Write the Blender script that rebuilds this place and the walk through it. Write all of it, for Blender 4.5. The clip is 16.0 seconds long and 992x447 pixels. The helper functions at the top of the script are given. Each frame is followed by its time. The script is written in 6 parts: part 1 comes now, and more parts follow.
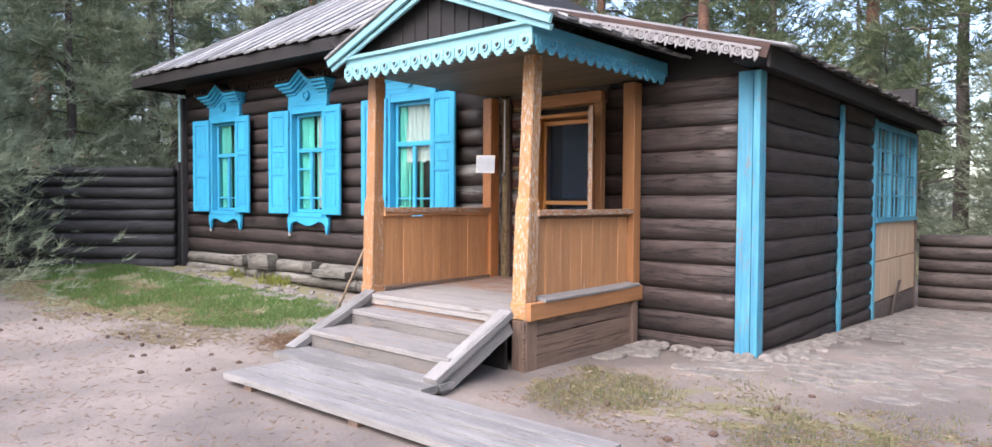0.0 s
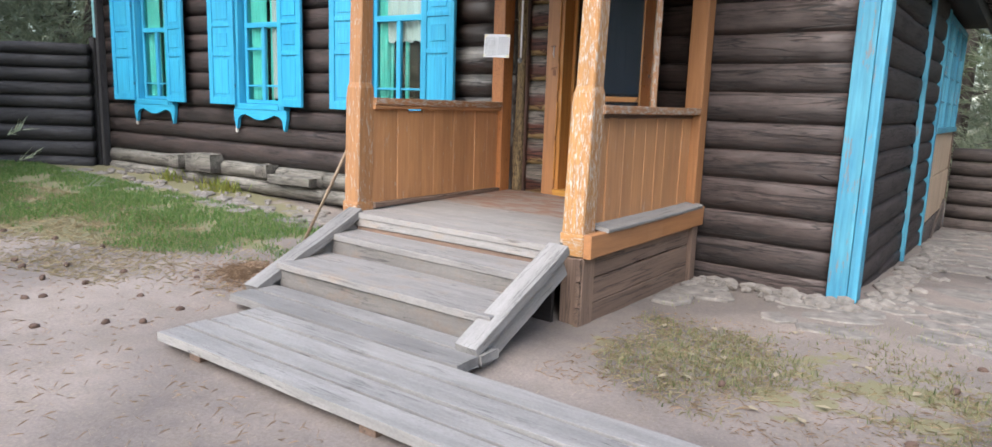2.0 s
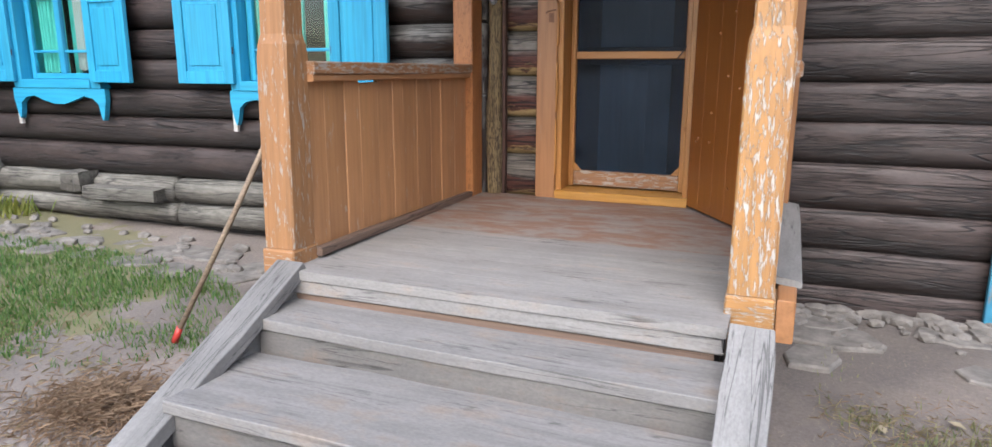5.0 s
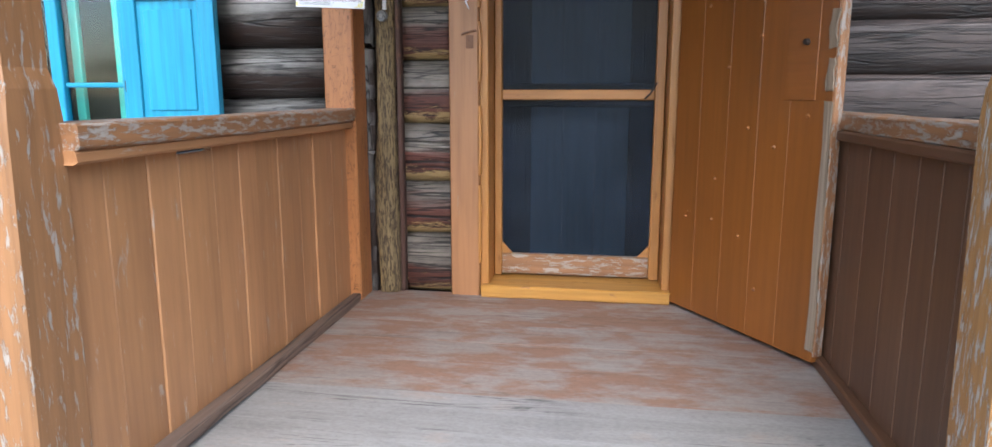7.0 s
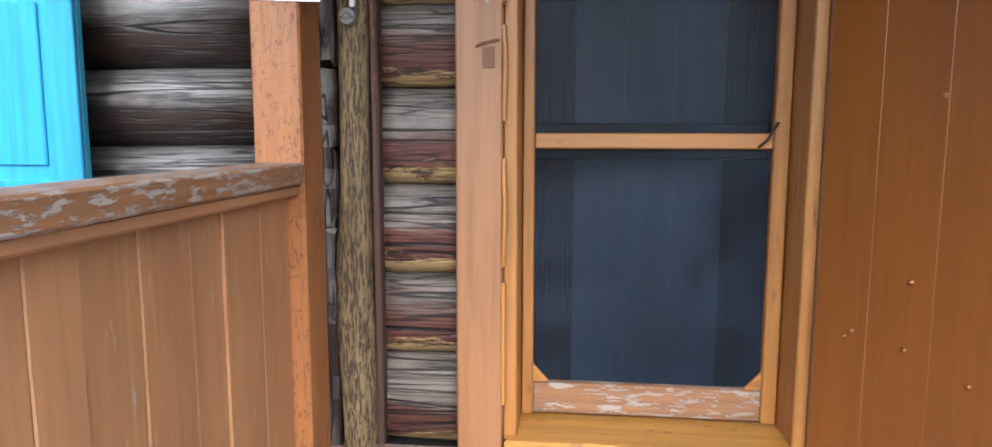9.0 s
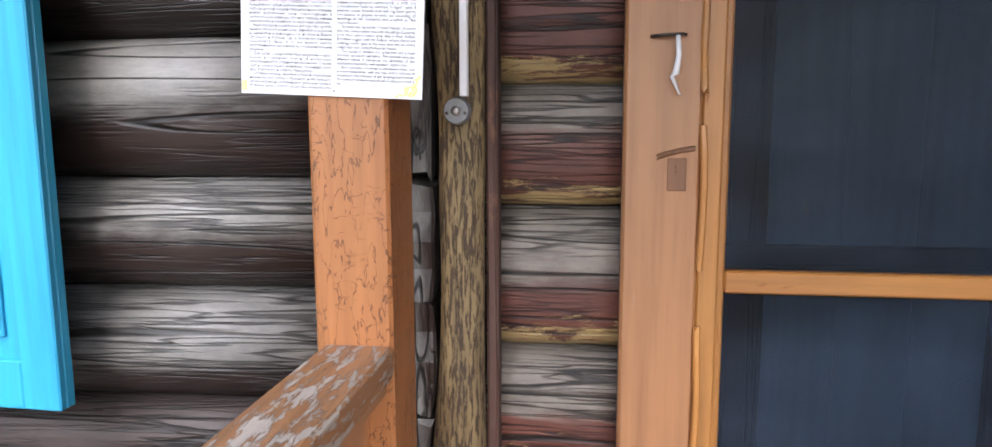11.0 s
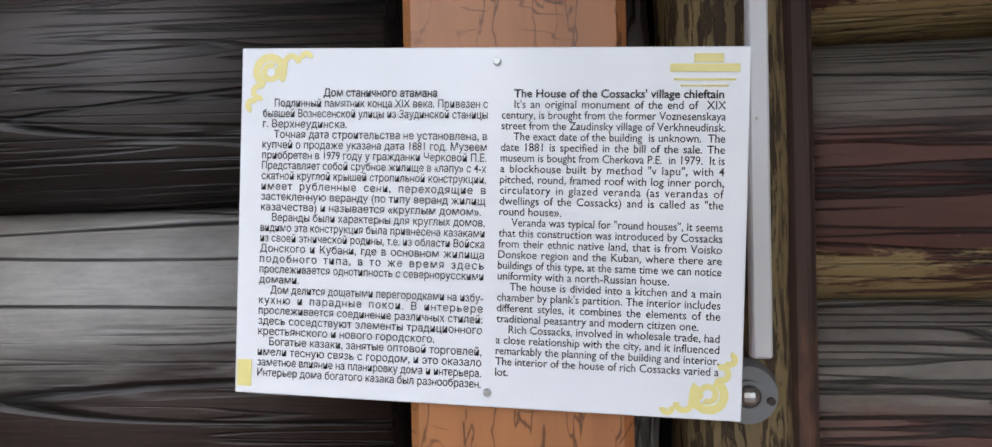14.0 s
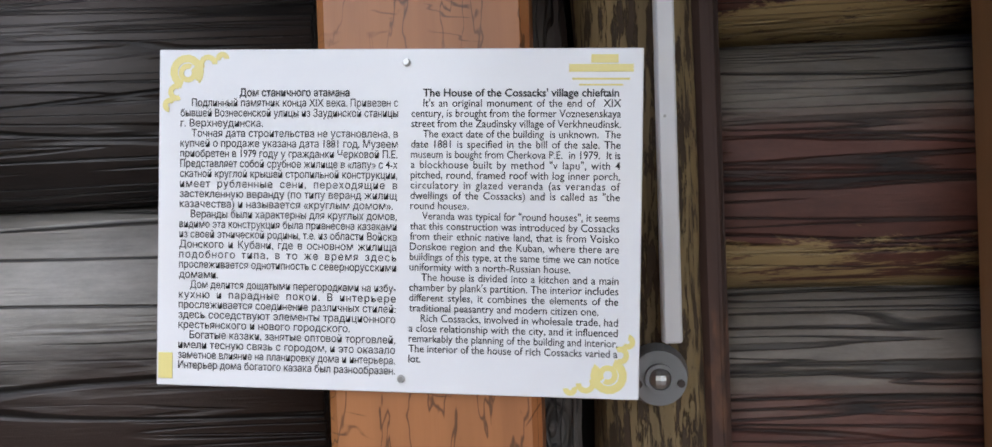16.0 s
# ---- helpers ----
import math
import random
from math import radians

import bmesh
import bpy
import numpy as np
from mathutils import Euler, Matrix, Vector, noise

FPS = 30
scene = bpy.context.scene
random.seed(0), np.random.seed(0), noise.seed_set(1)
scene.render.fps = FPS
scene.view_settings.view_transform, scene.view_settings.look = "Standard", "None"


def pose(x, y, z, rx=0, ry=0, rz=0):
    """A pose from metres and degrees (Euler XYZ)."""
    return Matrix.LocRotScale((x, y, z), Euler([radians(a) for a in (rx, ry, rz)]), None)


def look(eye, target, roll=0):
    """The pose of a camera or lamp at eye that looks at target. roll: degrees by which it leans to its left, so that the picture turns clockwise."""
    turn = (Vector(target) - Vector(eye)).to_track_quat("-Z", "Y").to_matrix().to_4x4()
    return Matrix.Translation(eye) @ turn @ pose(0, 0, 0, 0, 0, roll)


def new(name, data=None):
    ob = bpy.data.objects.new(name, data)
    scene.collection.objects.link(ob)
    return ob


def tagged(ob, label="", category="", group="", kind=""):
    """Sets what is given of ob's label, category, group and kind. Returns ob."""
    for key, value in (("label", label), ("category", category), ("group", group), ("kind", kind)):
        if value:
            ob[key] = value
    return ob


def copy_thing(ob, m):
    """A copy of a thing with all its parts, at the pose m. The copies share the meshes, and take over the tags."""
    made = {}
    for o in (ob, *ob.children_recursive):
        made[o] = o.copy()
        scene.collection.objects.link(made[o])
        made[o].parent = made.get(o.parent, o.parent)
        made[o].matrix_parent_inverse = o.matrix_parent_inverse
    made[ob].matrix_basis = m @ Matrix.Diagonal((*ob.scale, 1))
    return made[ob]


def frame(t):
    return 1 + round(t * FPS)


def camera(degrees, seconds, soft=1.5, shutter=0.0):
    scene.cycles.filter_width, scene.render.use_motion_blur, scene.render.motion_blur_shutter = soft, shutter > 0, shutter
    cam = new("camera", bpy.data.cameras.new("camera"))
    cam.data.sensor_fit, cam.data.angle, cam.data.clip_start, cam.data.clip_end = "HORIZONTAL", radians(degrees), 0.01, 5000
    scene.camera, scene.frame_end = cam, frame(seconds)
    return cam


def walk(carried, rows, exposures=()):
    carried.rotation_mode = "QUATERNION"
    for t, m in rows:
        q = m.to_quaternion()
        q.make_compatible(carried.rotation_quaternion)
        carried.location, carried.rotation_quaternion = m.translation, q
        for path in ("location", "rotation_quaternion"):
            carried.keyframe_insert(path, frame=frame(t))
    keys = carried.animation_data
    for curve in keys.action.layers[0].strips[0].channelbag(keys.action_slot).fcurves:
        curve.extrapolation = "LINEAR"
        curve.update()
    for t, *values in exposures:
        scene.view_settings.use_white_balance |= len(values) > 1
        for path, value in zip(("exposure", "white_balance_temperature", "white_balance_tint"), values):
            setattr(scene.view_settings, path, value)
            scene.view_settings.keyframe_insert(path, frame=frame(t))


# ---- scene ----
cam = camera(70.1, 16.0, 1.5)
PATH = [
    (0, (5.652, -6.477, 1.44), (4.334, -4.974, 1.375), 0.3),
    (0.5, (5.234, -6.27, 1.391), (3.866, -4.817, 1.256), 1.5),
    (1, (4.773, -6.05, 1.355), (3.543, -4.514, 0.998), -0.4),
    (1.5, (4.414, -5.82, 1.341), (3.22, -4.249, 1.012), -1.6),
    (2, (4.034, -5.589, 1.357), (2.858, -4.007, 1.019), 1.9),
    (2.5, (3.623, -5.433, 1.399), (2.483, -3.828, 1.051), 0.3),
    (3, (3.205, -5.201, 1.402), (2.049, -3.607, 1.056), 0.9),
    (3.5, (2.81, -5.072, 1.389), (1.715, -3.427, 1.08), 1.8),
    (3.7, (2.666, -4.974, 1.44), (1.689, -3.254, 1.143), -0.0),
    (5.8, (1.539, -3.892, 1.28), (0.992, -2.021, 0.83), 0.9),
    (6, (1.446, -3.784, 1.295), (1.028, -1.875, 0.872), 0.3),
    (6.5, (1.182, -3.44, 1.318), (1.04, -1.487, 0.913), -0.1),
    (7, (1.082, -3.063, 1.419), (0.781, -1.119, 1.06), -0.0),
    (7.5, (1.037, -2.765, 1.453), (0.725, -0.797, 1.272), -0.1),
    (8, (0.911, -2.49, 1.429), (0.67, -0.515, 1.223), 0.0),
    (8.2, (0.873, -2.374, 1.388), (0.648, -0.395, 1.202), 0.4),
    (10.5, (0.457, -1.375, 1.655), (0.232, 0.569, 1.241), -1.2),
    (11, (0.354, -1.26, 1.725), (0.084, 0.703, 1.45), -0.2),
    (11.5, (0.221, -1.039, 1.78), (0.005, 0.933, 1.531), -1.7),
    (12, (0.167, -0.861, 1.792), (-0.212, 1.094, 1.604), -2.5),
    (12.5, (0.139, -0.714, 1.848), (-0.427, 1.202, 1.765), -2.2),
    (13, (0.088, -0.643, 1.88), (-0.357, 1.307, 1.887), -1.3),
    (13.5, (0.037, -0.596, 1.884), (-0.303, 1.375, 1.872), -1.8),
    (14, (0.004, -0.575, 1.879), (-0.246, 1.409, 1.874), -1.2),
    (14.5, (0.0, -0.577, 1.88), (-0.223, 1.41, 1.876), -1.2),
    (15, (0.003, -0.581, 1.881), (-0.195, 1.409, 1.873), -1.2),
    (15.5, (0.008, -0.583, 1.88), (-0.172, 1.409, 1.862), -1.4),
    (16, (0.039, -0.592, 1.874), (-0.114, 1.403, 1.866), -1.9),
]
EXPOSURE = [(0, 1.96, 6500, 18), (1, 1.8, 6500, 11), (2.5, 1.64, 6500, 10), (3.5, 1.52, 6400, 10), (6, 1.5, 6100, 10), (6.5, 1.62, 6000, 8), (7, 1.8, 5900, 8), (7.5, 2.08, 6000, 12),
            (8, 2.15, 6000, 12), (10.5, 2.3, 5950, 9), (11, 2.25, 6200, 13), (11.5, 2.15, 6300, 13), (12, 1.98, 6150, 8), (12.5, 1.75, 6150, 7), (13, 1.5, 6100, 9), (16, 1.44, 6150, 11)]
walk(cam, [(t, look(eye, target, roll)) for t, eye, target, roll in PATH], EXPOSURE)

# ---- world, sun ----
world = bpy.data.worlds.new("sky")
scene.world = world
world.use_nodes = True
wn = world.node_tree.nodes
sky = wn.new("ShaderNodeTexSky")
sky.sky_type = "NISHITA"
sky.sun_disc = False
sky.sun_elevation, sky.sun_rotation = radians(43), radians(172)
sky.air_density, sky.dust_density, sky.ozone_density = 1.0, 2.0, 1.5
world.node_tree.links.new(sky.outputs[0], wn["Background"].inputs[0])
wn["Background"].inputs[1].default_value = 0.15
sun = new("sun", bpy.data.lights.new("sun", "SUN"))
sun.data.energy, sun.data.angle, sun.data.color = 1.5, radians(70), (1.0, 0.97, 0.93)
sun.matrix_world = look((2.0, -14.2, 13.4), (0, 0, 0))


# ---- materials ----
def links_of(m):
    m.use_nodes = True
    t = m.node_tree
    return t, t.nodes, t.nodes["Principled BSDF"], t.links.new


def coords(t, scale, jitter=True):
    """Object coordinates, stretched, shifted by the object's own random number."""
    c = t.nodes.new("ShaderNodeTexCoord")
    mp = t.nodes.new("ShaderNodeMapping")
    mp.inputs["Scale"].default_value = scale
    t.links.new(c.outputs["Object"], mp.inputs["Vector"])
    if jitter:
        info = t.nodes.new("ShaderNodeObjectInfo")
        mul = t.nodes.new("ShaderNodeMath")
        mul.operation = "MULTIPLY"
        mul.inputs[1].default_value = 37.0
        t.links.new(info.outputs["Random"], mul.inputs[0])
        com = t.nodes.new("ShaderNodeCombineXYZ")
        for k in range(3):
            t.links.new(mul.outputs[0], com.inputs[k])
        t.links.new(com.outputs[0], mp.inputs["Location"])
    return mp.outputs[0]


def noise_of(t, vec, scale, detail=5, rough=0.55, distort=0.0):
    n = t.nodes.new("ShaderNodeTexNoise")
    n.inputs["Scale"].default_value = scale
    n.inputs["Detail"].default_value = detail
    n.inputs["Roughness"].default_value = rough
    n.inputs["Distortion"].default_value = distort
    t.links.new(vec, n.inputs["Vector"])
    return n.outputs["Fac"]


def ramp(t, fac, stops):
    r = t.nodes.new("ShaderNodeValToRGB")
    el = r.color_ramp.elements
    while len(el) < len(stops):
        el.new(0.5)
    for e, (p, c) in zip(el, stops):
        e.position = p
        e.color = (*c, 1) if len(c) == 3 else c
    t.links.new(fac, r.inputs[0])
    return r.outputs[0]


def grey(v):
    return (v, v, v)


def mix(t, fac, a, b, kind="MIX"):
    m = t.nodes.new("ShaderNodeMix")
    m.data_type, m.blend_type = "RGBA", kind
    for sock, v in ((m.inputs[0], fac), (m.inputs[6], a), (m.inputs[7], b)):
        if isinstance(v, (int, float)):
            sock.default_value = v
        elif isinstance(v, tuple):
            sock.default_value = (*v, 1)
        else:
            t.links.new(v, sock)
    return m.outputs[2]


def bump_of(t, height, strength, dist, prev=None):
    b = t.nodes.new("ShaderNodeBump")
    b.inputs["Strength"].default_value = strength
    b.inputs["Distance"].default_value = dist
    t.links.new(height, b.inputs["Height"])
    if prev is not None:
        t.links.new(prev, b.inputs["Normal"])
    return b.outputs[0]


def wood(name, light, dark, rough=0.75, crack=0.5, grain=1.0, vary=0.25, bump=0.5, stain=None, stain_at=0.6, streaks=0.55):
    """Bare or stained timber, its grain along the object's x axis."""
    m = bpy.data.materials.new(name)
    t, n, p, link = links_of(m)
    v = coords(t, (0.9, 9, 9))
    fine = noise_of(t, coords(t, (2.2, 60 * grain, 60 * grain)), 1.0, 6, 0.65)
    broad = noise_of(t, v, 0.55 * grain, 5, 0.6, 0.6)
    col = mix(t, ramp(t, broad, [(0.3, grey(0)), (0.7, grey(1))]), dark, light)
    col = mix(t, streaks, col, ramp(t, fine, [(0.3, grey(0.35)), (0.65, grey(1))]), "MULTIPLY")
    cr = noise_of(t, coords(t, (0.55, 22, 22)), 1.0, 3, 0.5, 0.35)
    lines = ramp(t, cr, [(0.478, grey(1)), (0.497, grey(1 - crack)), (0.503, grey(1 - crack)), (0.522, grey(1))])
    col = mix(t, 1.0, col, lines, "MULTIPLY")
    if stain:
        s = noise_of(t, coords(t, (1.2, 4, 4)), 1.6, 6, 0.7)
        col = mix(t, ramp(t, s, [(stain_at - 0.06, grey(0)), (stain_at + 0.06, grey(1))]), col, stain)
    info = n.new("ShaderNodeObjectInfo")
    tone = ramp(t, info.outputs["Random"], [(0.0, grey(1 - vary)), (1.0, grey(1.0))])
    col = mix(t, 1.0, col, tone, "MULTIPLY")
    link(col, p.inputs["Base Color"])
    p.inputs["Roughness"].default_value = rough
    nb = bump_of(t, lines, bump, 0.004)
    link(bump_of(t, fine, bump * 0.6, 0.0025, nb), p.inputs["Normal"])
    return m


def trodden(name, light, dark, tint=None, tint_at=0.55, rough=0.8, vary=0.12, marks=0.6):
    """Boards worn smooth by feet: soft long tones, blotches, short dark checks, sand in the pores."""
    m = bpy.data.materials.new(name)
    t, n, p, link = links_of(m)
    tone = noise_of(t, coords(t, (0.7, 7, 7)), 1.0, 5, 0.6, 0.5)
    blot = noise_of(t, coords(t, (3.0, 6, 6)), 1.3, 7, 0.68)
    grain = noise_of(t, coords(t, (3.0, 42, 42)), 1.0, 5, 0.6, 0.3)
    pores = noise_of(t, coords(t, (60, 120, 120)), 1.0, 4, 0.7)
    col = mix(t, ramp(t, tone, [(0.3, grey(0)), (0.7, grey(1))]), dark, light)
    if tint:
        col = mix(t, ramp(t, blot, [(tint_at - 0.09, grey(0)), (tint_at + 0.05, grey(0.9))]), col, tint)
    col = mix(t, 0.5, col, ramp(t, blot, [(0.3, grey(0.72)), (0.65, grey(1.12))]), "MULTIPLY")
    col = mix(t, 0.22, col, ramp(t, grain, [(0.32, grey(0.5)), (0.6, grey(1.06))]), "MULTIPLY")
    col = mix(t, 0.35, col, ramp(t, pores, [(0.35, grey(0.55)), (0.6, grey(1.08))]), "MULTIPLY")
    cr = noise_of(t, coords(t, (1.3, 30, 30)), 1.0, 3, 0.5, 0.7)
    where = ramp(t, noise_of(t, coords(t, (1.4, 5, 5)), 1.2, 3), [(0.48, grey(0)), (0.58, grey(marks))])
    check = ramp(t, cr, [(0.480, grey(1)), (0.496, grey(0.12)), (0.504, grey(0.12)), (0.520, grey(1))])
    lines = mix(t, where, grey(1.0), check)
    col = mix(t, 1.0, col, lines, "MULTIPLY")
    info = n.new("ShaderNodeObjectInfo")
    col = mix(t, 1.0, col, ramp(t, info.outputs["Random"], [(0.0, grey(1 - vary)), (1.0, grey(1.0))]), "MULTIPLY")
    link(col, p.inputs["Base Color"])
    p.inputs["Roughness"].default_value = rough
    nb = bump_of(t, lines, 0.5, 0.004)
    link(bump_of(t, grain, 0.35, 0.003, nb), p.inputs["Normal"])
    return m


def painted(name, paint, under, peel=0.62, rough=0.5, streak=0.12, bump=0.4, crackle=0.0, second=None, size=(3.0, 16, 16)):
    """Old oil paint on boards, worn through to the wood in flakes that run along x."""
    m = bpy.data.materials.new(name)
    t, n, p, link = links_of(m)
    flakes = noise_of(t, coords(t, size), 1.3, 9, 0.72, 0.3)
    mask = ramp(t, flakes, [(peel - 0.015, grey(0)), (peel + 0.015, grey(1))])
    fine = noise_of(t, coords(t, (2.0, 45, 45)), 1.0, 6, 0.6)
    dirt = noise_of(t, coords(t, (0.8, 3, 3)), 1.4, 6, 0.65)
    body = mix(t, ramp(t, dirt, [(0.35, grey(0)), (0.7, grey(1))]), paint, second or tuple(c * 0.8 for c in paint))
    body = mix(t, streak, body, ramp(t, fine, [(0.3, grey(0.3)), (0.6, grey(1))]), "MULTIPLY")
    bare = mix(t, fine, tuple(c * 0.55 for c in under), under)
    if crackle:
        tall = noise_of(t, coords(t, (11, 46, 46)), 1.0, 3, 0.55, 0.3)
        short = noise_of(t, coords(t, (48, 18, 18)), 1.0, 2, 0.5, 0.4)
        up = ramp(t, tall, [(0.485, grey(1)), (0.497, grey(0.3)), (0.503, grey(0.3)), (0.515, grey(1))])
        across = ramp(t, short, [(0.484, grey(1)), (0.497, grey(0.3)), (0.503, grey(0.3)), (0.516, grey(1))])
        torn = ramp(t, noise_of(t, coords(t, (12, 24, 24)), 1.0, 4), [(0.50, grey(0)), (0.56, grey(1))])
        edge = mix(t, 1.0, up, mix(t, torn, grey(1.0), across), "MULTIPLY")
        patch = ramp(t, noise_of(t, coords(t, (4, 11, 11)), 1.0, 5), [(0.38, grey(0.15)), (0.50, grey(crackle))])
        body = mix(t, patch, body, mix(t, 1.0, body, edge, "MULTIPLY"))
    col = mix(t, mask, body, bare)
    info = n.new("ShaderNodeObjectInfo")
    col = mix(t, 1.0, col, ramp(t, info.outputs["Random"], [(0, grey(0.86)), (1, grey(1))]), "MULTIPLY")
    link(col, p.inputs["Base Color"])
    link(ramp(t, mask, [(0, grey(rough)), (1, grey(0.85))]), p.inputs["Roughness"])
    inv = n.new("ShaderNodeInvert")
    link(mask, inv.inputs["Color"])
    nb = bump_of(t, inv.outputs[0], bump, 0.0015)
    link(bump_of(t, fine, bump * 0.5, 0.002, nb), p.inputs["Normal"])
    return m


def log_mat(name, top, belly, line=0.6, rough=0.62, flake=None, dry=0.25, shift=0.0, flake_at=0.66):
    """A round wall log: upper side silvered by weather and painted sheen, darker stain on its belly."""
    m = bpy.data.materials.new(name)
    t, n, p, link = links_of(m)
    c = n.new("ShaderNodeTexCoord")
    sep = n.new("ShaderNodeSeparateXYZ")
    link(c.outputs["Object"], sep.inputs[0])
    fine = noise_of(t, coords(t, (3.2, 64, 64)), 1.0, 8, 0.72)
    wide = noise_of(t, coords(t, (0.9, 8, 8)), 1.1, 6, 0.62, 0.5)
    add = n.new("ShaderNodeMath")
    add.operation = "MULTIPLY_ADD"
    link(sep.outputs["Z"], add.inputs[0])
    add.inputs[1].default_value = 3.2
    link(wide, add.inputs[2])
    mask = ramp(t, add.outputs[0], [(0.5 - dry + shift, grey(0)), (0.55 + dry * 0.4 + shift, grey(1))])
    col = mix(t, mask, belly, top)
    col = mix(t, 0.28, col, ramp(t, fine, [(0.28, grey(0.3)), (0.62, grey(1.1))]), "MULTIPLY")
    streak = noise_of(t, coords(t, (3.5, 12, 12)), 1.0, 9, 0.75, 0.6)
    col = mix(t, 0.3, col, ramp(t, streak, [(0.33, grey(0.35)), (0.52, grey(0.95)), (0.68, grey(1.35))]), "MULTIPLY")
    blot = noise_of(t, coords(t, (7.0, 20, 20)), 1.0, 9, 0.78)
    col = mix(t, 0.55, col, ramp(t, blot, [(0.36, grey(0.42)), (0.6, grey(1.15))]), "MULTIPLY")
    def checks(vec, width, depth):
        c = noise_of(t, coords(t, vec), 1.0, 1, 0.4, 0.15)
        return ramp(t, c, [(0.5 - 1.6 * width, grey(1)), (0.5 - 0.5 * width, grey(depth)), (0.5 + 0.5 * width, grey(depth)), (0.5 + 1.6 * width, grey(1))])
    thin, low = 1 - line, 1 - line * 0.8
    spread = ramp(t, noise_of(t, coords(t, (2.0, 7, 7)), 1.0, 4), [(0.42, grey(0.0)), (0.54, grey(1))])
    hairs = mix(t, 1.0, checks((1.9, 44, 44), 0.018, low), checks((2.6, 71, 71), 0.024, low), "MULTIPLY")
    lines = mix(t, 1.0, checks((0.8, 15, 15), 0.011, thin), mix(t, spread, grey(1.0), hairs), "MULTIPLY")
    col = mix(t, 1.0, col, lines, "MULTIPLY")
    if flake:
        f = noise_of(t, coords(t, (4.5, 20, 20)), 1.0, 10, 0.8, 0.4)
        g = n.new("ShaderNodeMath")
        g.operation = "MULTIPLY_ADD"
        link(sep.outputs["Z"], g.inputs[0])
        g.inputs[1].default_value = -2.3
        link(f, g.inputs[2])
        col = mix(t, ramp(t, g.outputs[0], [(flake_at, grey(0)), (flake_at + 0.04, grey(1))]), col, flake)
    info = n.new("ShaderNodeObjectInfo")
    col = mix(t, 1.0, col, ramp(t, info.outputs["Random"], [(0, grey(0.72)), (1, grey(1.0))]), "MULTIPLY")
    link(col, p.inputs["Base Color"])
    p.inputs["Roughness"].default_value = rough
    nb = bump_of(t, lines, 0.9, 0.006)
    link(bump_of(t, fine, 0.55, 0.003, nb), p.inputs["Normal"])
    return m


def plain(name, color, rough=0.6, metal=0.0, spots=0.15, scale=14.0):
    m = bpy.data.materials.new(name)
    t, n, p, link = links_of(m)
    f = noise_of(t, coords(t, (1, 1, 1)), scale, 6, 0.65)
    link(mix(t, ramp(t, f, [(0.3, grey(0)), (0.75, grey(1))]), color, tuple(c * (1 - spots) for c in color)), p.inputs["Base Color"])
    p.inputs["Roughness"].default_value, p.inputs["Metallic"].default_value = rough, metal
    link(bump_of(t, f, 0.15, 0.002), p.inputs["Normal"])
    return m


def leafy(name, a, b, rough=0.55):
    m = bpy.data.materials.new(name)
    t, n, p, link = links_of(m)
    g = n.new("ShaderNodeNewGeometry")
    link(ramp(t, g.outputs["Random Per Island"], [(0, a), (1, b)]), p.inputs["Base Color"])
    p.inputs["Roughness"].default_value = rough
    tl = n.new("ShaderNodeBsdfTranslucent")
    link(p.inputs["Base Color"].links[0].from_socket, tl.inputs[0])
    ms = n.new("ShaderNodeMixShader")
    ms.inputs[0].default_value = 0.5
    link(p.outputs[0], ms.inputs[1])
    link(tl.outputs[0], ms.inputs[2])
    link(ms.outputs[0], n["Material Output"].inputs[0])
    return m


def glass_mat(name, tint):
    m = bpy.data.materials.new(name)
    t, n, p, link = links_of(m)
    tr = n.new("ShaderNodeBsdfTransparent")
    tr.inputs[0].default_value = (*tint, 1)
    gl = n.new("ShaderNodeBsdfGlossy")
    gl.inputs["Roughness"].default_value = 0.04
    lw = n.new("ShaderNodeLayerWeight")
    lw.inputs[0].default_value = 0.5
    pw = n.new("ShaderNodeMath")
    pw.operation = "POWER"
    link(lw.outputs["Facing"], pw.inputs[0])
    pw.inputs[1].default_value = 4.0
    fr = n.new("ShaderNodeMath")
    fr.operation = "MULTIPLY_ADD"
    link(pw.outputs[0], fr.inputs[0])
    fr.inputs[1].default_value, fr.inputs[2].default_value = 0.9, 0.05
    ms = n.new("ShaderNodeMixShader")
    link(fr.outputs[0], ms.inputs[0])
    link(tr.outputs[0], ms.inputs[1])
    link(gl.outputs[0], ms.inputs[2])
    link(ms.outputs[0], n["Material Output"].inputs[0])
    return m


def net_mat(name):
    """Dark insect gauze: threads too fine to see, partly see-through."""
    m = bpy.data.materials.new(name)
    t, n, p, link = links_of(m)
    f = noise_of(t, coords(t, (2.2, 2, 3)), 1.6, 7, 0.66, 0.6)
    fold = noise_of(t, coords(t, (5, 5, 7)), 1.2, 4, 0.55, 0.8)
    # bluish mottling in the colour stands for soft reflections on the gauze
    link(mix(t, ramp(t, f, [(0.36, grey(0)), (0.66, grey(1))]), (0.004, 0.007, 0.012), (0.026, 0.040, 0.064)), p.inputs["Base Color"])
    p.inputs["Roughness"].default_value = 0.34
    p.inputs["Specular IOR Level"].default_value = 0.12
    link(bump_of(t, fold, 0.35, 0.02), p.inputs["Normal"])
    tr = n.new("ShaderNodeBsdfTransparent")
    ms = n.new("ShaderNodeMixShader")
    ms.inputs[0].default_value = 0.64
    link(tr.outputs[0], ms.inputs[1])
    link(p.outputs[0], ms.inputs[2])
    link(ms.outputs[0], n["Material Output"].inputs[0])
    return m


